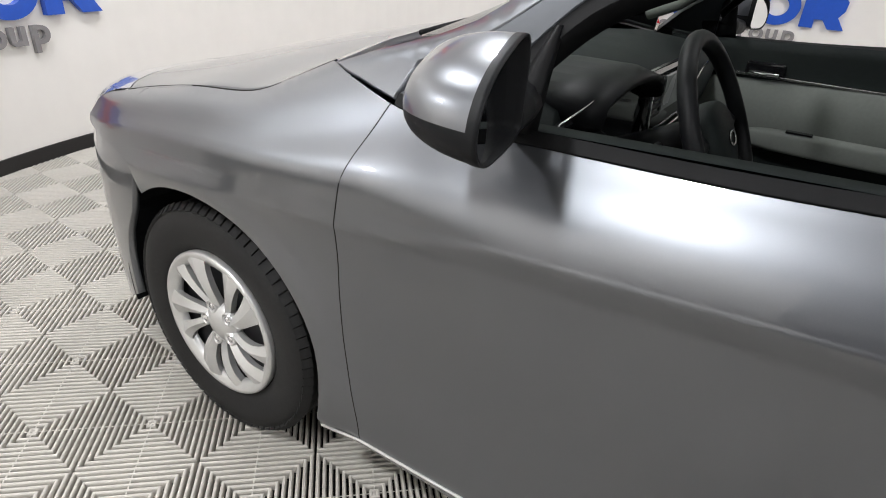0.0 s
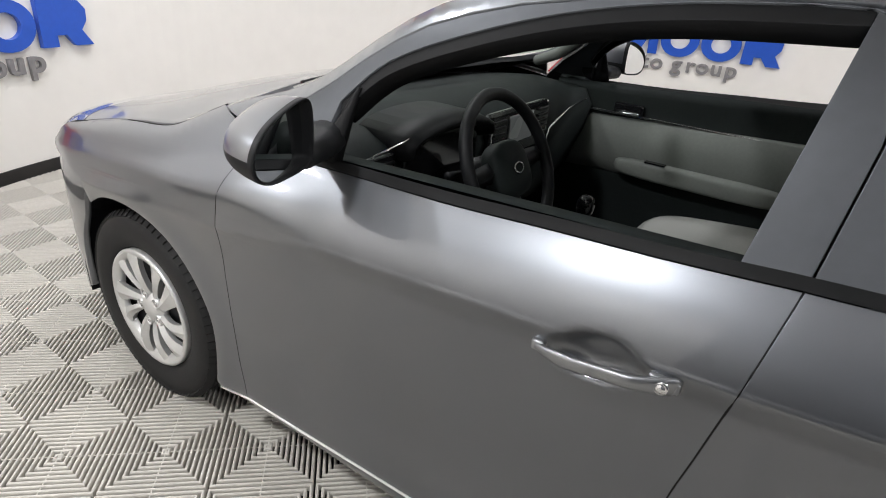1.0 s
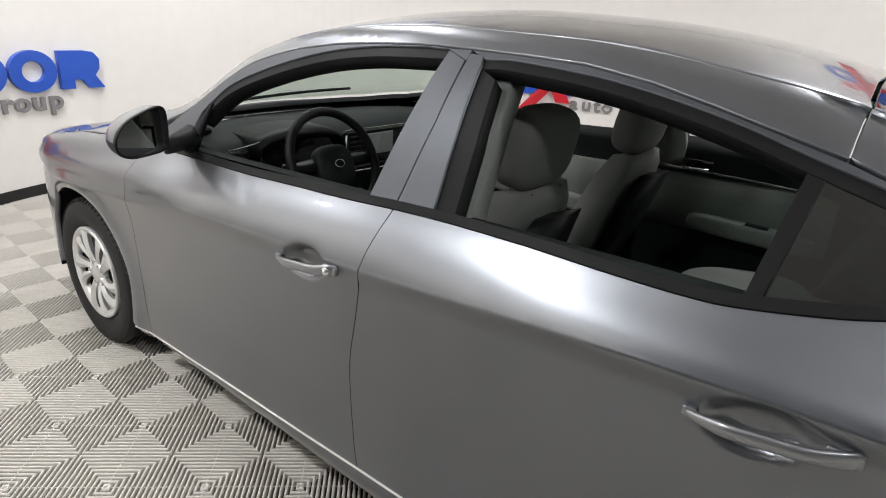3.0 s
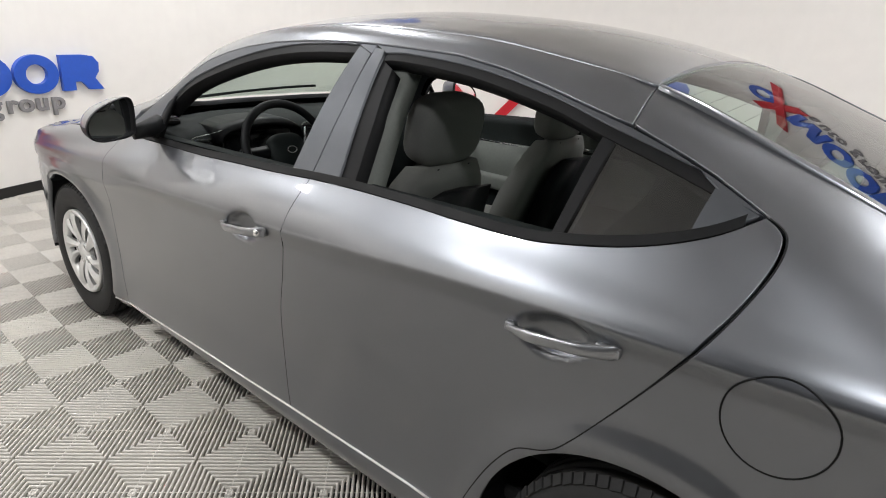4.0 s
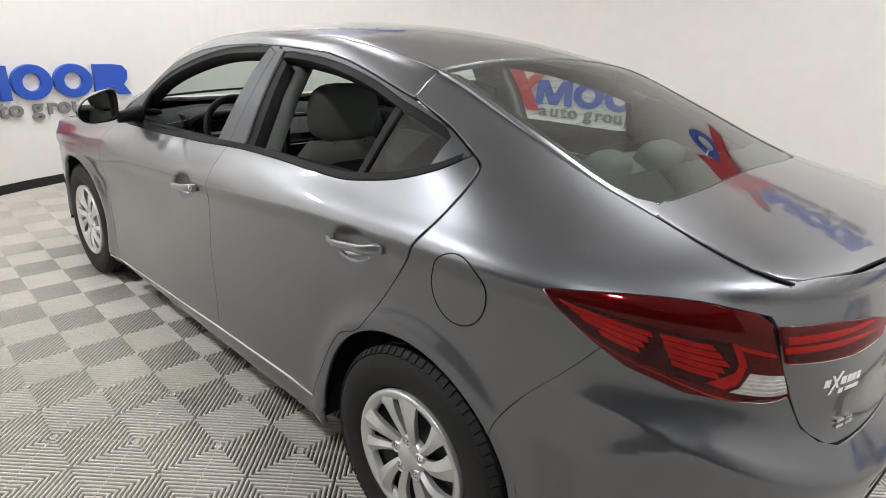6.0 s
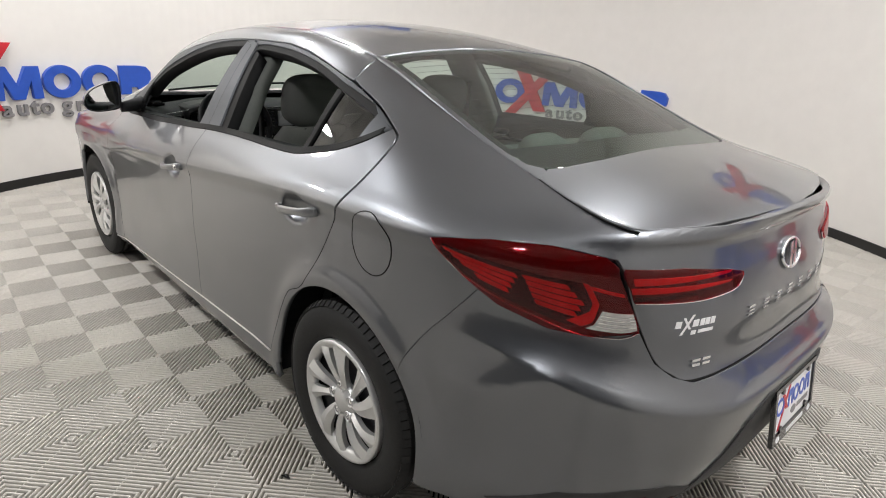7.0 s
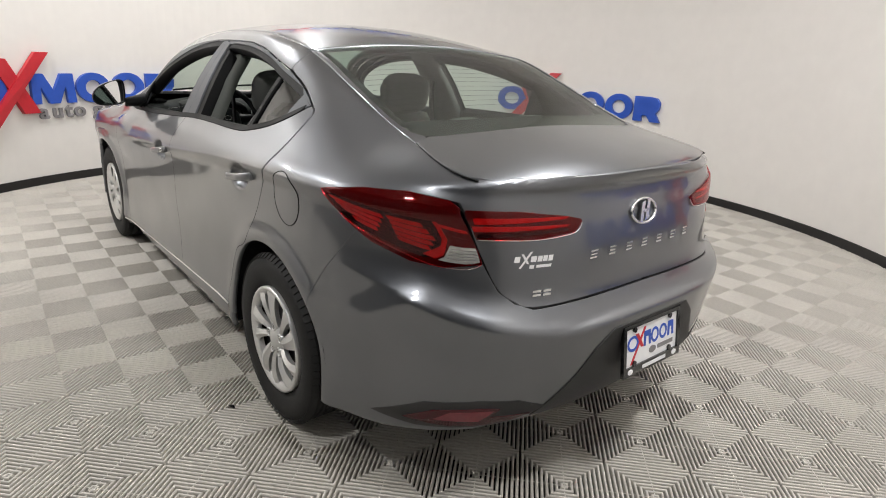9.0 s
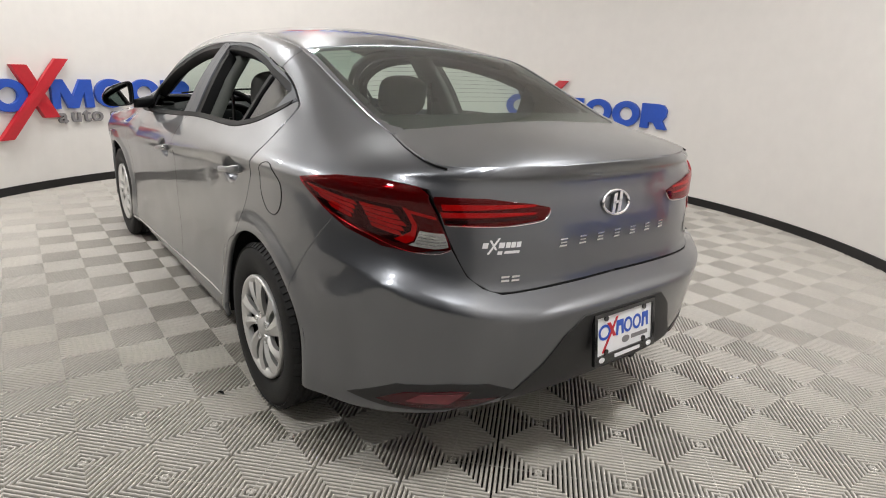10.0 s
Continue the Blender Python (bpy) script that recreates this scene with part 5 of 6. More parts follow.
m = frame_at(0.0, 0.895, 0.004) @ Matrix.Scale(1.13, 4)
bm = bmesh.new()
sec = ellipse(0, 0, 1, 1, 48)
path = [m @ Vector((0.058 * a, 0.034 * b, 0)) for a, b in sec]
add_tube(bm, path, 0.0055, 8, closed=True)
emblem = part("emblem", bm, CHROME, lid, "chrome oval emblem")
for pts in ([(-0.030, -0.028), (-0.018, -0.031), (0.006, 0.027), (-0.010, 0.024)], [(0.030, 0.028), (0.018, 0.031), (-0.006, -0.027), (0.010, -0.024)], [(-0.02, -0.006), (0.018, 0.0), (0.022, 0.008), (-0.016, 0.002)]):
    bm = bmesh.new()
    add_prism(bm, pts, 0.006, m)
    bmesh.ops.recalc_face_normals(bm, faces=bm.faces)
    part("emblem_bar", bm, CHROME, emblem, "slanted chrome bar")
for k in range(7):
    y = -0.250 + 0.083 * k
    badge_box("badge_bar", y + 0.002, 0.8085, 0.030, 0.005, 0.003, CHROME, lid, "chrome badge bar", 0.3)
    badge_box("badge_bar", y, 0.7985, 0.026, 0.004, 0.003, CHROME, lid, "chrome badge bar", 0.3)
    badge_box("badge_bar", y - 0.002, 0.7885, 0.030, 0.005, 0.003, CHROME, lid, "chrome badge bar", 0.3)
for k in range(2):
    badge_box("badge_bar", -0.452 + 0.032 * k, 0.714, 0.026, 0.006, 0.004, CHROME, lid, "chrome badge bar", 0.3)
    badge_box("badge_bar", -0.454 + 0.032 * k, 0.703, 0.026, 0.006, 0.004, CHROME, lid, "chrome badge bar", 0.3)
for y, w in ((-0.508, 0.016), (-0.462, 0.017), (-0.443, 0.014), (-0.427, 0.014), (-0.410, 0.014)):
    badge_box("decal", y, 0.808, w, 0.016, 0.001, PLATEW, lid, "white decal mark", 0.2)
badge_box("decal", -0.485, 0.806, 0.007, 0.046, 0.001, PLATEW, lid, "white decal mark", 0.75)
badge_box("decal", -0.486, 0.809, 0.007, 0.028, 0.001, PLATEW, lid, "white decal mark", -0.6)
badge_box("decal", -0.468, 0.786, 0.014, 0.010, 0.001, PLATEW, lid, "white decal mark", 0.2)
badge_box("decal", -0.432, 0.787, 0.048, 0.008, 0.001, PLATEW, lid, "white decal bar", 0.2)

pm = Matrix.Translation((3.672, 0, 0.483)) @ pose(0, 0, 0, 90, 0, 90) @ pose(0, 0, 0, -8)


def plate_shape(name, pts, mat, z0, z1, label=""):
    bm = bmesh.new()
    add_prism(bm, pts, z1 - z0, pm @ Matrix.Translation((0, 0, z0)))
    bmesh.ops.recalc_face_normals(bm, faces=bm.faces)
    return part(name, bm, mat, plate, label)


def rect(x0, x1, y0, y1):
    return [(x0, y0), (x1, y0), (x1, y1), (x0, y1)]


bm = bmesh.new()
add_prism(bm, rect(-0.153, 0.153, -0.077, 0.077), 0.006, pm)
plate = part("number_plate", bm, PLATEW, car, "white plate with blue and red shapes in a black frame")
for r in (rect(-0.16, -0.146, -0.086, 0.083), rect(0.146, 0.16, -0.086, 0.083), rect(-0.146, 0.146, 0.070, 0.083), rect(-0.146, 0.146, -0.086, -0.058)):
    plate_shape("plate_frame", r, GLOSSBLACK, 0.0, 0.012, "black plate frame")
bm = bmesh.new()
sec = ellipse(0, 0, 1, 1, 28)
add_ring_shape(bm, [(-0.105 + 0.030 * a, 0.016 + 0.026 * b) for a, b in sec], [(-0.105 + 0.021 * a, 0.016 + 0.017 * b) for a, b in sec], 0.006, 0.0072)
bmesh.ops.transform(bm, matrix=pm, verts=bm.verts)
bmesh.ops.recalc_face_normals(bm, faces=bm.faces)
part("plate_mark", bm, BLUE, plate, "blue ring")
plate_shape("plate_mark", [(-0.118, -0.052), (-0.108, -0.052), (-0.035, 0.058), (-0.045, 0.058)], RED, 0.006, 0.0078, "red slanted bar")
plate_shape("plate_mark", [(-0.092, 0.044), (-0.076, 0.044), (-0.046, -0.006), (-0.060, -0.006)], RED, 0.006, 0.0075, "red slanted bar")
for x0, x1 in ((-0.046, -0.006), (0.092, 0.128)):
    plate_shape("plate_mark", [(x0, -0.008), (x0 + 0.010, -0.008), (x0 + 0.013, 0.022), (x1 - 0.013, 0.022), (x1 - 0.010, -0.008), (x1, -0.008), (x1 - 0.002, 0.042), (x0 + 0.002, 0.042)], BLUE, 0.006, 0.0072, "blue block")
for cx in (0.017, 0.065):
    bm = bmesh.new()
    add_ring_shape(bm, [(cx + 0.022 * a, 0.017 + 0.026 * b) for a, b in sec], [(cx + 0.014 * a, 0.017 + 0.017 * b) for a, b in sec], 0.006, 0.0072)
    bmesh.ops.transform(bm, matrix=pm, verts=bm.verts)
    bmesh.ops.recalc_face_normals(bm, faces=bm.faces)
    part("plate_mark", bm, BLUE, plate, "blue ring")
plate_shape("plate_mark", rect(0.035, 0.125, -0.036, -0.022), GREY, 0.006, 0.0072, "grey bar")
plate_shape("plate_mark", ellipse(0.005, -0.030, 0.020, 0.012, 24), GREY, 0.006, 0.0072, "grey oval")
plate_shape("plate_mark", rect(-0.060, 0.075, -0.078, -0.066), PLATEW, 0.012, 0.0128, "white bar on the frame")
for cx in (-0.125, 0.125):
    plate_shape("plate_mark", ellipse(cx, -0.072, 0.014, 0.009, 20), PLATEW, 0.012, 0.0128, "white oval on the frame")
    plate_shape("screw_cap", ellipse(cx * 0.8, -0.050, 0.009, 0.009, 16), GLOSSBLACK, 0.006, 0.012, "black screw cap")
    plate_shape("screw_cap", ellipse(cx * 0.8, 0.062, 0.009, 0.009, 16), GLOSSBLACK, 0.006, 0.012, "black screw cap")

# ---------------------------------------------------------------- interior
bm = bmesh.new()
add_box(bm, 0.25, 2.75, -0.70, 0.70, 0.25, 0.30, 0.02)
part("cabin_floor", bm, CARPET, car, "black carpet")
for flip, s in ((False, -1), (True, 1)):
    for x0, x1, nm in ((0.56, 1.60, "front_door"), (1.66, 2.40, "rear_door")):
        card = bmesh.new()
        zt0, zt1 = (0.955, 1.0) if x0 < 1 else (1.005, 1.03)
        n = 10
        rows = []
        for y, dz in ((0.765, 0.0), (0.735, 0.004), (0.722, -0.03), (0.715, -0.12), (0.705, -0.17), (0.72, -0.34), (0.70, -0.60)):
            rows.append([card.verts.new((x0 + (x1 - x0) * k / n, s * y, (zt0 + (zt1 - zt0) * k / n) + dz)) for k in range(n + 1)])
        for a, b in zip(rows, rows[1:]):
            for k in range(n):
                card.faces.new((a[k], a[k + 1], b[k + 1], b[k]))
        for f in card.faces:
            f.smooth = True
        ob = part("door_card", card, DASH, car, "black and grey inner door panel")
        bm = bmesh.new()
        zc0, zc1 = zt0 - 0.115, zt1 - 0.115
        add_loft(bm, [[(x0 + 0.03 + (x1 - x0 - 0.05) * q, s * 0.712, zc0 + (zc1 - zc0) * q), (x0 + 0.03 + (x1 - x0 - 0.05) * q, s * 0.695, zc0 + (zc1 - zc0) * q - 0.01), (x0 + 0.03 + (x1 - x0 - 0.05) * q, s * (0.690 - 0.02 * math.sin(q * 3.1)), zc0 - 0.14), (x0 + 0.03 + (x1 - x0 - 0.05) * q, s * 0.715, zc0 - 0.23 + 0.05 * q), (x0 + 0.03 + (x1 - x0 - 0.05) * q, s * 0.72, zc0 - 0.22)] for q in [k / 12 for k in range(13)]])
        bmesh.ops.recalc_face_normals(bm, faces=bm.faces)
        part("trim_insert", bm, TRIM, ob, "grey trim insert")
        bm = bmesh.new()
        cushion(bm, ((x1 - x0) * 0.62, 0.075, 0.075), Matrix.Translation((x0 + (x1 - x0) * 0.62, s * 0.672, zc0 - 0.165)), 4)
        part("armrest", bm, TRIM, ob, "grey armrest")
        bm = bmesh.new()
        add_box(bm, x0 + 0.03, x1 - 0.06, s * 0.712, s * 0.700, zc0 + 0.022, zc0 + 0.030, 0.002)
        part("chrome_strip", bm, CHROME, ob, "thin chrome strip")
        bm = bmesh.new()
        hx = x0 + 0.33 if x0 < 1 else x0 + 0.22
        add_box(bm, hx - 0.06, hx + 0.06, s * 0.712, s * 0.694, zc0 + 0.028, zc0 + 0.070, 0.008)
        grip = part("inner_handle", bm, GLOSSBLACK, ob, "black inner handle recess")
        bm = bmesh.new()
        add_tube(bm, [(hx - 0.045, s * 0.690, zc0 + 0.035), (hx, s * 0.682, zc0 + 0.034), (hx + 0.045, s * 0.690, zc0 + 0.036)], 0.006, 8)
        part("lever", bm, CHROME, grip, "chrome lever")
        bm = bmesh.new()
        add_box(bm, x0 + 0.45, x0 + 0.53, s * 0.668, s * 0.64, zc0 - 0.130, zc0 - 0.124, 0.002)
        part("window_switch", bm, GLOSSBLACK, ob, "black window switch")
    # inner pillar between the doors
    bm = bmesh.new()
    add_loft(bm, [[(1.60, s * (half_width(1.66, z) - 0.045), z), (x, s * (half_width(1.66, z) - 0.055), z), (x + 0.008, s * (half_width(1.66, z) - 0.11), z), (1.60, s * (half_width(1.66, z) - 0.11), z)] for x, z in ((1.78, 0.40), (1.80, 0.7), (1.812, 1.0), (1.790, 1.18), (1.766, 1.335))])
    bmesh.ops.recalc_face_normals(bm, faces=bm.faces)
    part("inner_pillar", bm, TRIM, car, "light grey inner pillar trim")
    # belt hanging at the pillar
    bm = bmesh.new()
    add_loft(bm, [[(1.70 + dx, s * (y - 0.0), z) for dx, y in ((-0.022, 0.60), (0.022, 0.60), (0.022, 0.597), (-0.022, 0.597))] for z in (0.45, 0.8, 1.1, 1.28)])
    part("seat_belt", bm, BLACK, car, "black seat belt")
    # rear pillar trim
    bm = bmesh.new()
    add_loft(bm, [[(2.46 + 0.04 * i, s * (half_width(2.5, 1.06 + 0.055 * i) - 0.04), 1.06 + 0.055 * i), (2.90 - 0.08 * i, s * (half_width(2.75, min(1.06 + 0.045 * i, 1.2)) - 0.06), 1.06 + 0.045 * i), (2.90 - 0.08 * i, s * 0.56, 1.06 + 0.045 * i), (2.46 + 0.02 * i, s * 0.60, 1.06 + 0.055 * i)] for i in range(4)])
    bmesh.ops.recalc_face_normals(bm, faces=bm.faces)
    part("pillar_cover", bm, DASH, car, "dark grey rear pillar trim")
    # grab of the screen pillar
    bm = bmesh.new()
    add_tube(bm, [(x, s * (read(T_EDGE_Y, x) - 0.035), read(T_EDGE_Z, x) - 0.035) for x in (0.48, 0.58, 0.7, 0.86, 1.0, 1.2, 1.5, 1.9, 2.2, 2.4)], 0.022, 10)
    part("headliner_edge", bm, TRIM, car, "grey pillar and roof lining")

panel("headliner", [(1.06, -0.9), (1.12, -0.5), (1.14, 0), (1.12, 0.5), (1.06, 0.9), (2.38, 0.94), (2.37, 0), (2.38, -0.94)], top, LINER, car, "light grey headliner", outward=(0, 0, -1), lift=0.03, steps=(0.08, 0.1), depth=0.002)

# dashboard: a swept top, a hooded cluster, a screen in the middle
bm = bmesh.new()
secs = []
for k in range(49):
    y = -0.70 + 1.40 * k / 48
    bulge = 0.02 * math.exp(-(((y + 0.37) / 0.17) ** 2))
    end = 0.03 * (abs(y) / 0.7) ** 6
    secs.append([(0.30 + 0.14 * (abs(y) / 0.7) ** 2, y, 0.975 - end), (0.50, y, 0.985 + bulge - end), (0.62, y, 0.975 + bulge - end), (0.70, y, 0.940 + bulge), (0.735, y, 0.88), (0.72, y, 0.78), (0.66, y, 0.62), (0.55, y, 0.45), (0.35, y, 0.40)])
add_loft(bm, secs)
bmesh.ops.recalc_face_normals(bm, faces=bm.faces)
dash = part("dashboard", bm, DASH, car, "dark grey dashboard with a screen")
bm = bmesh.new()
secs = []
for k in range(11):
    y = -0.37 + 0.19 * math.cos(math.pi * k / 10)
    h = 0.062 * math.sin(math.pi * k / 10) ** 0.7
    secs.append([(0.60, y, 0.955 + h * 0.8), (0.74, y, 0.945 + h), (0.79, y, 0.935 + h * 0.95), (0.785, y, 0.925 + h * 0.85), (0.70, y, 0.90 + h * 0.7)])
add_loft(bm, secs)
bmesh.ops.recalc_face_normals(bm, faces=bm.faces)
part("cluster_hood", bm, BLACK, dash, "black hood over the instruments")
bm = bmesh.new()
add_box(bm, 0.73, 0.745, -0.54, -0.20, 0.83, 0.96, 0.01)
part("instrument_panel", bm, GLOSSBLACK, dash, "black instrument panel")
bm = bmesh.new()
add_box(bm, 0.72, 0.752, -0.14, 0.26, 0.80, 0.965, 0.02)
stack = part("centre_panel", bm, GLOSSBLACK, dash, "gloss black centre panel")
bm = bmesh.new()
add_box(bm, 0.750, 0.757, -0.03, 0.13, 0.855, 0.945, 0.004)
part("screen", bm, SCREEN, stack, "grey screen")
for y0 in (-0.125, 0.165):
    for k in range(5):
        bm = bmesh.new()
        add_box(bm, 0.75, 0.76, y0, y0 + 0.07, 0.855 + 0.02 * k, 0.862 + 0.02 * k, 0.001)
        part("vent_slat", bm, BLACK, stack, "black vent slat")
bm = bmesh.new()
add_tube(bm, [(0.755, -0.14, 0.95), (0.762, -0.15, 0.86), (0.76, -0.12, 0.80), (0.757, 0.06, 0.795), (0.755, 0.24, 0.80), (0.755, 0.27, 0.86), (0.74, 0.45, 0.90), (0.72, 0.66, 0.905)], 0.004, 8)
part("chrome_line", bm, CHROME, stack, "thin chrome outline")
for y0 in (-0.06, 0.06, 0.16):
    bm = bmesh.new()
    add_lathe(bm, [(0.0005, 0.025), (0.018, 0.025), (0.021, 0.02), (0.022, 0.0)], pose(0.735, y0, 0.70, 0, 90, 0), 24)
    knob = part("climate_knob", bm, BLACK, dash, "black climate knob with a bright ring")
    bm = bmesh.new()
    add_lathe(bm, [(0.019, 0.026), (0.0225, 0.023), (0.024, 0.012)], pose(0.735, y0, 0.70, 0, 90, 0), 24)
    part("knob_ring", bm, CHROME, knob, "bright ring")
# vents at the driver's end
bm = bmesh.new()
add_box(bm, 0.722, 0.742, -0.68, -0.57, 0.82, 0.94, 0.012)
vent = part("side_vent", bm, GLOSSBLACK, dash, "black side vent")
for k in range(5):
    bm = bmesh.new()
    add_box(bm, 0.742, 0.748, -0.67, -0.58, 0.835 + 0.02 * k, 0.842 + 0.02 * k, 0.001)
    part("vent_slat", bm, BLACK, vent)
bm = bmesh.new()
add_tube(bm, [(0.748, -0.685, 0.82), (0.748, -0.69, 0.90), (0.748, -0.66, 0.95), (0.755, -0.56, 0.965), (0.765, -0.50, 0.985)], 0.0018, 8)
part("chrome_line", bm, CHROME, vent, "thin chrome outline")
bm = bmesh.new()
add_box(bm, 0.47, 0.55, -0.66, -0.60, 0.972, 0.985, 0.003, pose(0, 0, 0))
grill = part("demister_vent", bm, BLACK, dash, "black demister vent")
for k in range(5):
    bm = bmesh.new()
    add_box(bm, 0.478 + 0.015 * k, 0.484 + 0.015 * k, -0.655, -0.605, 0.984, 0.9885, 0.0)
    part("vent_slat", bm, DASH, grill)

# steering wheel
sm = pose(0.955, -0.375, 0.915, 0, 64, 0)
bm = bmesh.new()
ringp = [sm @ Vector((0.182 * math.cos(math.tau * k / 56), 0.185 * math.sin(math.tau * k / 56), 0)) for k in range(56)]
add_tube(bm, ringp, 0.0165, 12, closed=True)
sw = part("steering_wheel", bm, BLACK, car, "black three-spoke steering wheel")
bm = bmesh.new()
cushion(bm, (0.15, 0.17, 0.07), sm @ Matrix.Translation((0.01, 0, -0.015)), 3.0)
hubc = part("airbag_cover", bm, DASH, sw, "dark grey airbag cover")
for ang in (90, 270, 0):
    bm = bmesh.new()
    d = Vector((math.cos(radians(ang)), math.sin(radians(ang)), 0))
    t = Vector((-d.y, d.x, 0))
    secs = []
    for q in (0.05, 0.1, 0.15, 0.18):
        c = d * q + Vector((0, 0, -0.012))
        w = 0.028 - 0.06 * (q - 0.05)
        secs.append([sm @ (c + t * w), sm @ (c + Vector((0, 0, 0.012))), sm @ (c - t * w), sm @ (c + Vector((0, 0, -0.01)))])
    add_loft(bm, secs)
    bmesh.ops.recalc_face_normals(bm, faces=bm.faces)
    part("spoke", bm, BLACK, sw)
bm = bmesh.new()
add_tube(bm, [sm @ Vector((0.010 + 0.013 * a, 0.021 * b, 0.022)) for a, b in ellipse(0, 0, 1, 1, 24)], 0.0022, 6, closed=True)
part("wheel_emblem", bm, CHROME, sw, "small chrome oval")
bm = bmesh.new()
add_tube(bm, [(0.72, -0.375, 0.80), (0.93, -0.375, 0.90)], 0.045, 16)
part("steering_column", bm, BLACK, sw, "black steering column")
for yy in (-0.50, -0.24):
    bm = bmesh.new()
    add_tube(bm, [(0.86, -0.375 + (yy + 0.375) * 0.4, 0.885), (0.87, yy, 0.90), (0.875, yy + (yy + 0.375) * 0.3, 0.905)], [0.007, 0.006, 0.010], 10)
    part("stalk", bm, BLACK, sw, "black control stalk")

# centre console and gear lever
bm = bmesh.new()
cushion(bm, (1.05, 0.24, 0.30), Matrix.Translation((1.20, 0.0, 0.46)), 5)
cons = part("console", bm, BLACK, car, "black centre console")
bm = bmesh.new()
add_tube(bm, [(1.02, 0, 0.58), (1.03, 0, 0.70)], 0.012, 10)
cushion(bm, (0.055, 0.05, 0.07), Matrix.Translation((1.035, 0, 0.72)), 2.5)
part("gear_lever", bm, GLOSSBLACK, cons, "black gear lever")
bm = bmesh.new()
cushion(bm, (0.30, 0.20, 0.10), Matrix.Translation((1.58, 0, 0.62)), 4)
part("console_lid", bm, DASH, cons, "dark console lid")

# seats
def seat(y):
    bm = bmesh.new()
    cushion(bm, (0.54, 0.50, 0.19), pose(1.36, y, 0.50, 0, -6, 0), 4)
    s = part("front_seat", bm, FABRIC, car, "grey fabric front seat with a head restraint")
    bm = bmesh.new()
    cushion(bm, (0.42, 0.28, 0.06), pose(1.34, y, 0.585, 0, -6, 0), 3)
    part("seat_centre", bm, FABRIC2, s, "light grey centre panel")
    bm = bmesh.new()
    secs = []
    for i in range(11):
        q = i / 10
        z = 0.50 + 0.51 * q
        x = 1.60 + 0.16 * q
        w = 0.235 + 0.02 * math.sin(q * 3.0) - 0.095 * max(0, q - 0.55) ** 1.2 / 0.38
        d = 0.075 - 0.025 * q if q < 0.98 else 0.03
        ring = []
        for k in range(24):
            a = math.tau * k / 24
            cy, cx = math.cos(a), math.sin(a)
            e = 0.55
            side = abs(cy) ** 3 * 0.035
            ring.append((x + math.copysign(abs(cx) ** e, cx) * d - (side if cx < 0 else 0), y + math.copysign(abs(cy) ** e, cy) * w, z))
        secs.append(ring)
    add_loft(bm, secs)
    bmesh.ops.recalc_face_normals(bm, faces=bm.faces)
    part("backrest", bm, FABRIC, s, "grey fabric backrest")
    bm = bmesh.new()
    add_loft(bm, [[(1.64 + 0.16 * q + 0.05, y - w, 0.55 + 0.45 * q), (1.64 + 0.16 * q + 0.062, y, 0.55 + 0.45 * q), (1.64 + 0.16 * q + 0.05, y + w, 0.55 + 0.45 * q), (1.64 + 0.16 * q, y, 0.55 + 0.45 * q)] for q, w in ((0, 0.20), (0.5, 0.20), (0.85, 0.16))])
    part("seat_back_shell", bm, BLACK, s, "black seat back")
    bm = bmesh.new()
    cushion(bm, (0.13, 0.30, 0.22), pose(1.745, y, 1.115, 0, 10, 0), 3.2)
    h = part("head_restraint", bm, FABRIC, s, "grey fabric head restraint")
    for dy in (-0.06, 0.06):
        bm = bmesh.new()
        add_tube(bm, [(1.755, y + dy, 0.97), (1.75, y + dy, 1.05)], 0.006, 8)
        part("post", bm, CHROME, h, "chrome post")
    bm = bmesh.new()
    add_box(bm, 1.72, 1.79, y - 0.08, y + 0.08, 1.000, 1.008, 0.003)
    part("post_guide", bm, BLACK, h, "black post guide")


seat(-0.37)
seat(0.37)
bm = bmesh.new()
cushion(bm, (0.52, 1.28, 0.20), pose(2.22, 0, 0.50, 0, -8, 0), 4)
bench = part("rear_bench", bm, FABRIC, car, "grey fabric rear bench")
for y in (-0.40, 0.40):
    bm = bmesh.new()
    cushion(bm, (0.44, 0.42, 0.10), pose(2.18, y, 0.575, 0, -8, 0), 3)
    part("bench_cushion", bm, FABRIC, bench, "grey seat cushion")
bm = bmesh.new()
cushion(bm, (0.20, 1.30, 0.58), pose(2.56, 0, 0.76, 0, 24, 0), 4.5)
part("bench_back", bm, FABRIC, bench, "grey backrest")
for y, w in ((-0.40, 0.28), (0.0, 0.22), (0.40, 0.28)):
    bm = bmesh.new()
    cushion(bm, (0.12, w, 0.16), pose(2.70, y, 1.008, 0, 20, 0), 3.4)
    part("rear_head_restraint", bm, FABRIC, bench, "light grey head restraint")
bm = bmesh.new()
add_loft(bm, [[(2.62, y, 0.985), (3.06, y, 1.035 - 0.02 * (abs(y) / 0.6) ** 2), (3.06, y, 1.01), (2.62, y, 0.96)] for y in (-0.62, -0.4, -0.2, 0, 0.2, 0.4, 0.62)])
bmesh.ops.recalc_face_normals(bm, faces=bm.faces)
part("parcel_shelf", bm, DASH, car, "dark grey parcel shelf")
bm = bmesh.new()
cushion(bm, (0.035, 0.22, 0.065), pose(0.93, 0.0, 1.275, 0, 12, 0), 3)
rv = part("rear_view_mirror", bm, BLACK, car, "black inside mirror")
bm = bmesh.new()
add_box(bm, 0.947, 0.951, -0.10, 0.10, 1.25, 1.30, 0.002, None)
part("mirror_glass", bm, MIRROR, rv, "mirror glass")
bm = bmesh.new()
add_tube(bm, [(0.93, 0, 1.28), (0.90, 0, 1.325)], 0.01, 8)
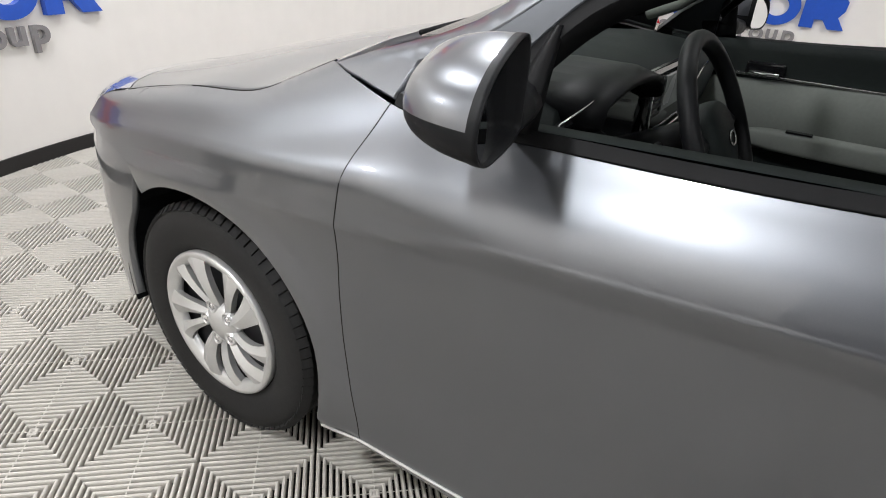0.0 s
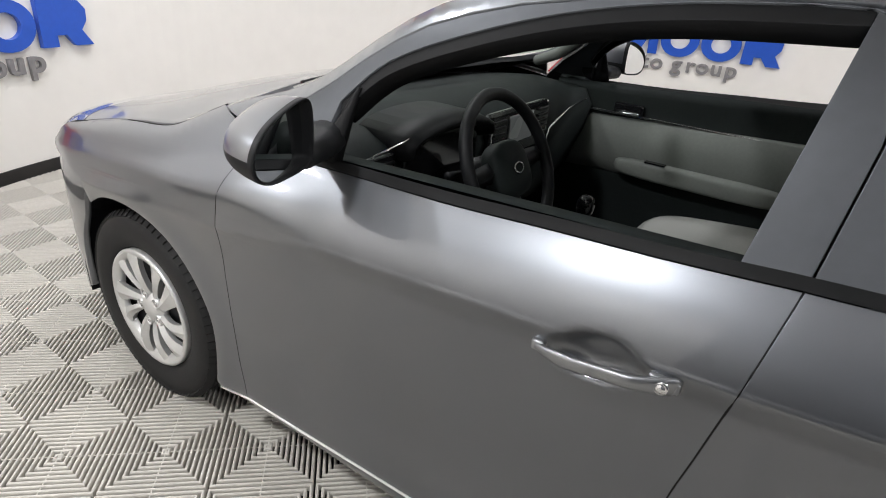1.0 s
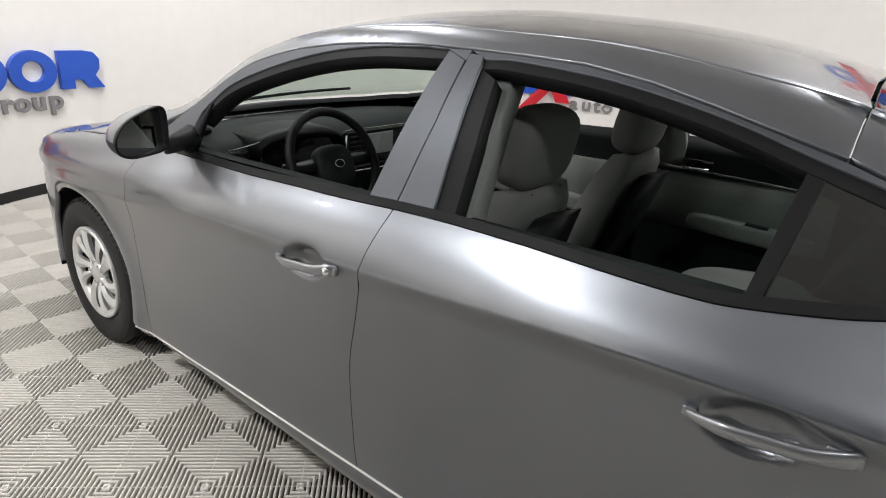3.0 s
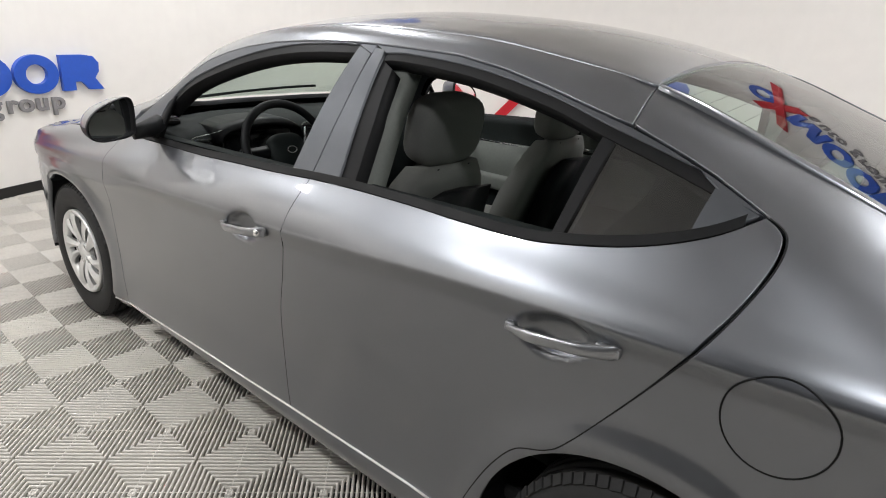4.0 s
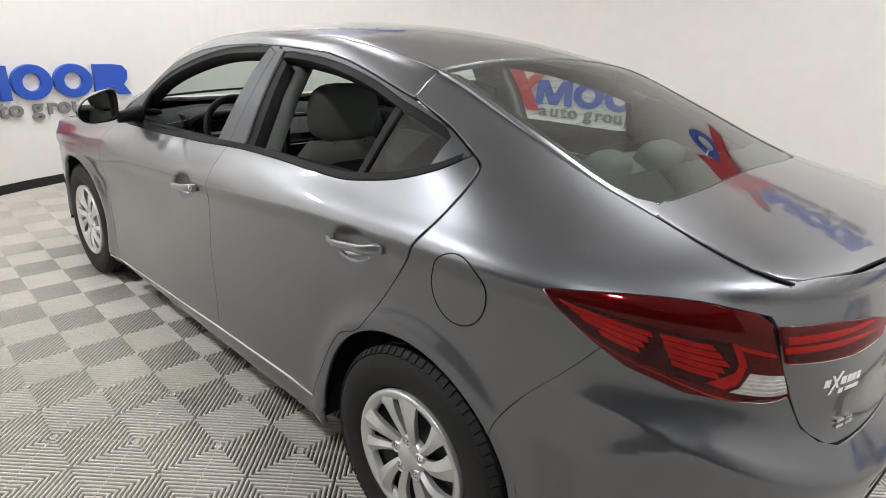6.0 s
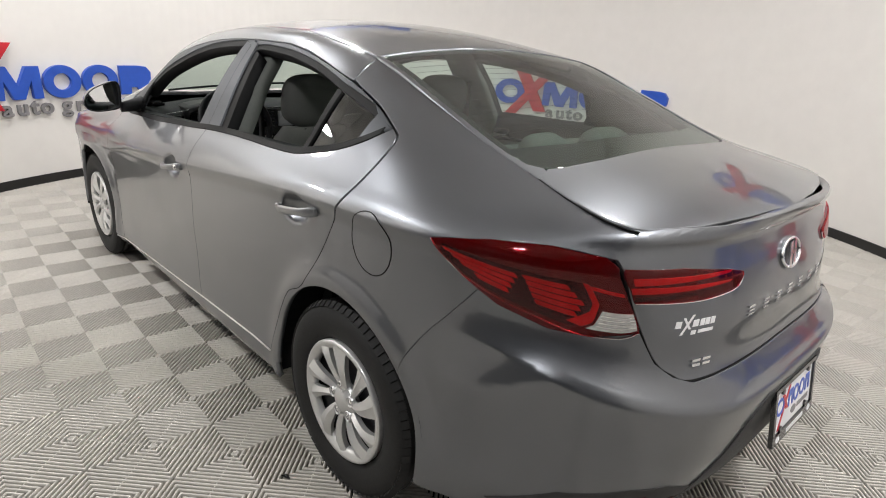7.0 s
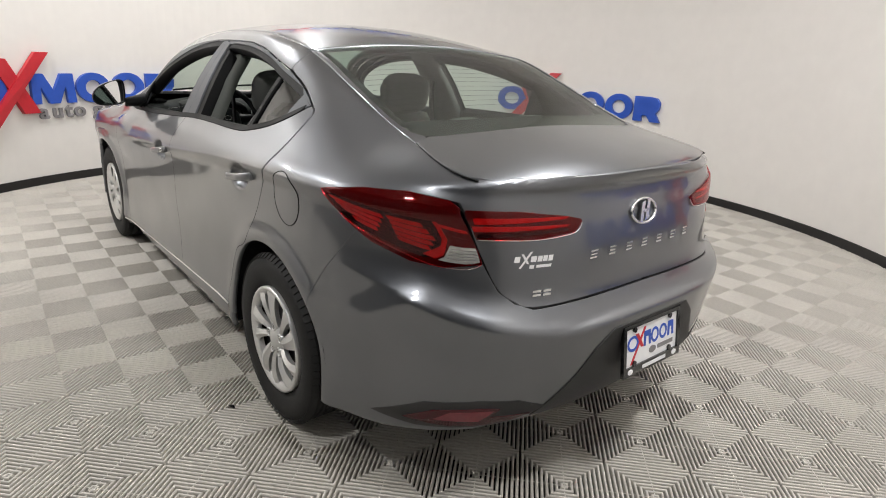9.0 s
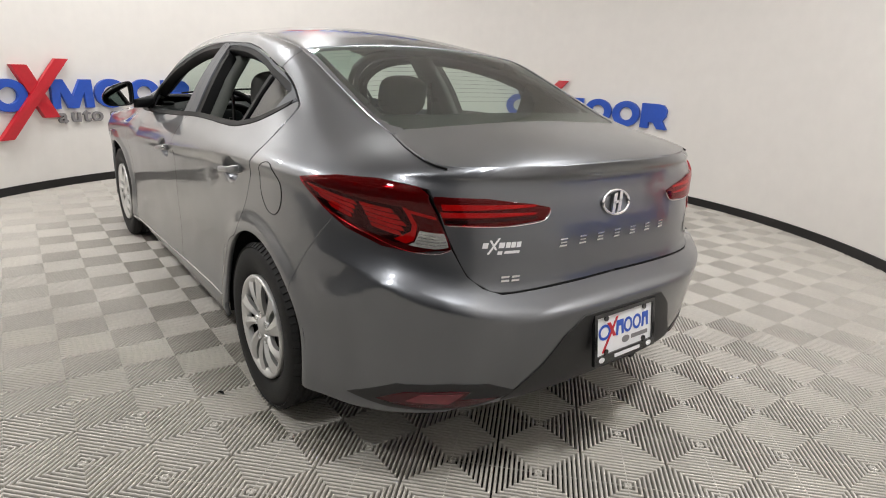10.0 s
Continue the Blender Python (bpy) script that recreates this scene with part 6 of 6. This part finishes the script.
part("mirror_stem", bm, BLACK, rv, "black stem")
# wiper on the windscreen
bm = bmesh.new()
add_tube(bm, [Vector(top(0.34 + 0.05 * q, -0.70 + 1.0 * q)) + Vector((0, 0, 0.002)) for q in [k / 10 for k in range(11)]], 0.006, 8)
part("wiper", bm, BLACK, car, "black wiper blade")
# ---------------------------------------------------------------- a scrap on the floor
bm = bmesh.new()
rows = []
for i in range(7):
    q = i / 6
    w = 0.0075 * math.sin(math.pi * (0.08 + 0.86 * q))
    rows.append([bm.verts.new((2.541 + 0.034 * q, -1.0 + 0.012 * q + dy, 0.0012 + 0.004 * math.sin(3 * q) + 0.003 * (dy / 0.0075) ** 2)) for dy in (-w, -w / 2, 0, w / 2, w)])
for p, q in zip(rows, rows[1:]):
    for k in range(4):
        bm.faces.new((p[k], p[k + 1], q[k + 1], q[k]))
bmesh.ops.solidify(bm, geom=bm.faces[:], thickness=0.0008)
tagged(part("leaf_scrap", smooth_all(bm), CARPET), "small dark curled leaf scrap on the floor", "leaf")
# ---------------------------------------------------------------- floor tiles, last
S, ANG, OX, OY = 0.20787, radians(-1.582), -0.15286, -1.00034
T = S * math.sqrt(2)
RIBS = 9


def tile_verts():
    """One slotted tile: nested square ribs on thin cross bars."""
    verts, faces = [], []
    half = T / 2
    p = half / RIBS
    square = ((-1, -1), (1, -1), (1, 1), (-1, 1))
    for k in range(RIBS):
        ro = half - k * p - 0.20 * p
        ri = max(ro - 0.60 * p, 0.0015)
        base = len(verts)
        c1, c2 = 0.0010, 0.0030
        for r, z in ((ro, -0.022), (ro, -0.0060), (ro - c1, -0.0020), (ro - c2, 0), (ri + c2 if ri > 0.003 else ri, 0), (ri + c1 if ri > 0.003 else ri, -0.0020), (ri, -0.0060), (ri, -0.022)):
            verts += [(r * a, r * b, z) for a, b in square]
        for j in range(7):
            for i in range(4):
                a, b = base + 4 * j, base + 4 * j + 4
                faces.append((a + i, a + (i + 1) % 4, b + (i + 1) % 4, b + i))
    # one thin cross bar each way through the middle
    for swap in (0, 1):
        base = len(verts)
        w = 0.0017
        for x, y in ((-half, -w), (half, -w), (half, w), (-half, w)):
            verts.append((x, y, -0.003) if not swap else (y, x, -0.0031))
        faces.append(tuple(base + i for i in ((0, 1, 2, 3) if not swap else (3, 2, 1, 0))))
    return verts, faces


tv, tf = tile_verts()
tile_me = bpy.data.meshes.new("tile")
tile_me.from_pydata(tv, [], tf)
tile_me.materials.append(TILE)
spots = []
for i in range(-24, 42):
    for j in range(-24, 30):
        if (i + j) % 2 == 0:
            v = complex(i, j) * S * complex(math.cos(ANG), math.sin(ANG)) + complex(OX, OY)
            d = abs(v - complex(ROOM_X, ROOM_Y))
            inside = (d < ROOM_R + 0.22 and v.imag > -3.1) or (-2.0 < v.real < 6.35 and -3.1 < v.imag < -1.9) or (2.5 < v.real < 6.35 and -3.1 < v.imag < 0.7 and d > 3)
            if inside:
                near = min(abs(v - complex(px, -1.5)) for px in (-1.0, 0.5, 2.0, 3.2)) if v.imag < 0 else abs(v - complex(3.2, 0.8)) + 0.3
                spots.append((near, v))
spots.sort(key=lambda s: s[0])
for _, v in spots[:300]:
    ob = new("tile", tile_me)
    ob.parent = floor
    ob.matrix_basis = Matrix.Translation((v.real, v.imag, 0)) @ Matrix.Rotation(ANG + radians(45), 4, "Z")
rv_, rf_ = [], []
rot = ANG + radians(45)
c_, s_ = math.cos(rot), math.sin(rot)
for _, v in spots[300:]:
    b = len(rv_)
    rv_ += [(x * c_ - y * s_ + v.real, x * s_ + y * c_ + v.imag, z) for x, y, z in tv]
    rf_ += [tuple(b + q for q in f) for f in tf]
rest = bpy.data.meshes.new("far_tiles")
rest.from_pydata(rv_, [], rf_)
rest.materials.append(TILE)
far = new("far_tiles", rest)
far.parent = floor
tagged(far, "slotted greige plastic tiles", kind="stuff")
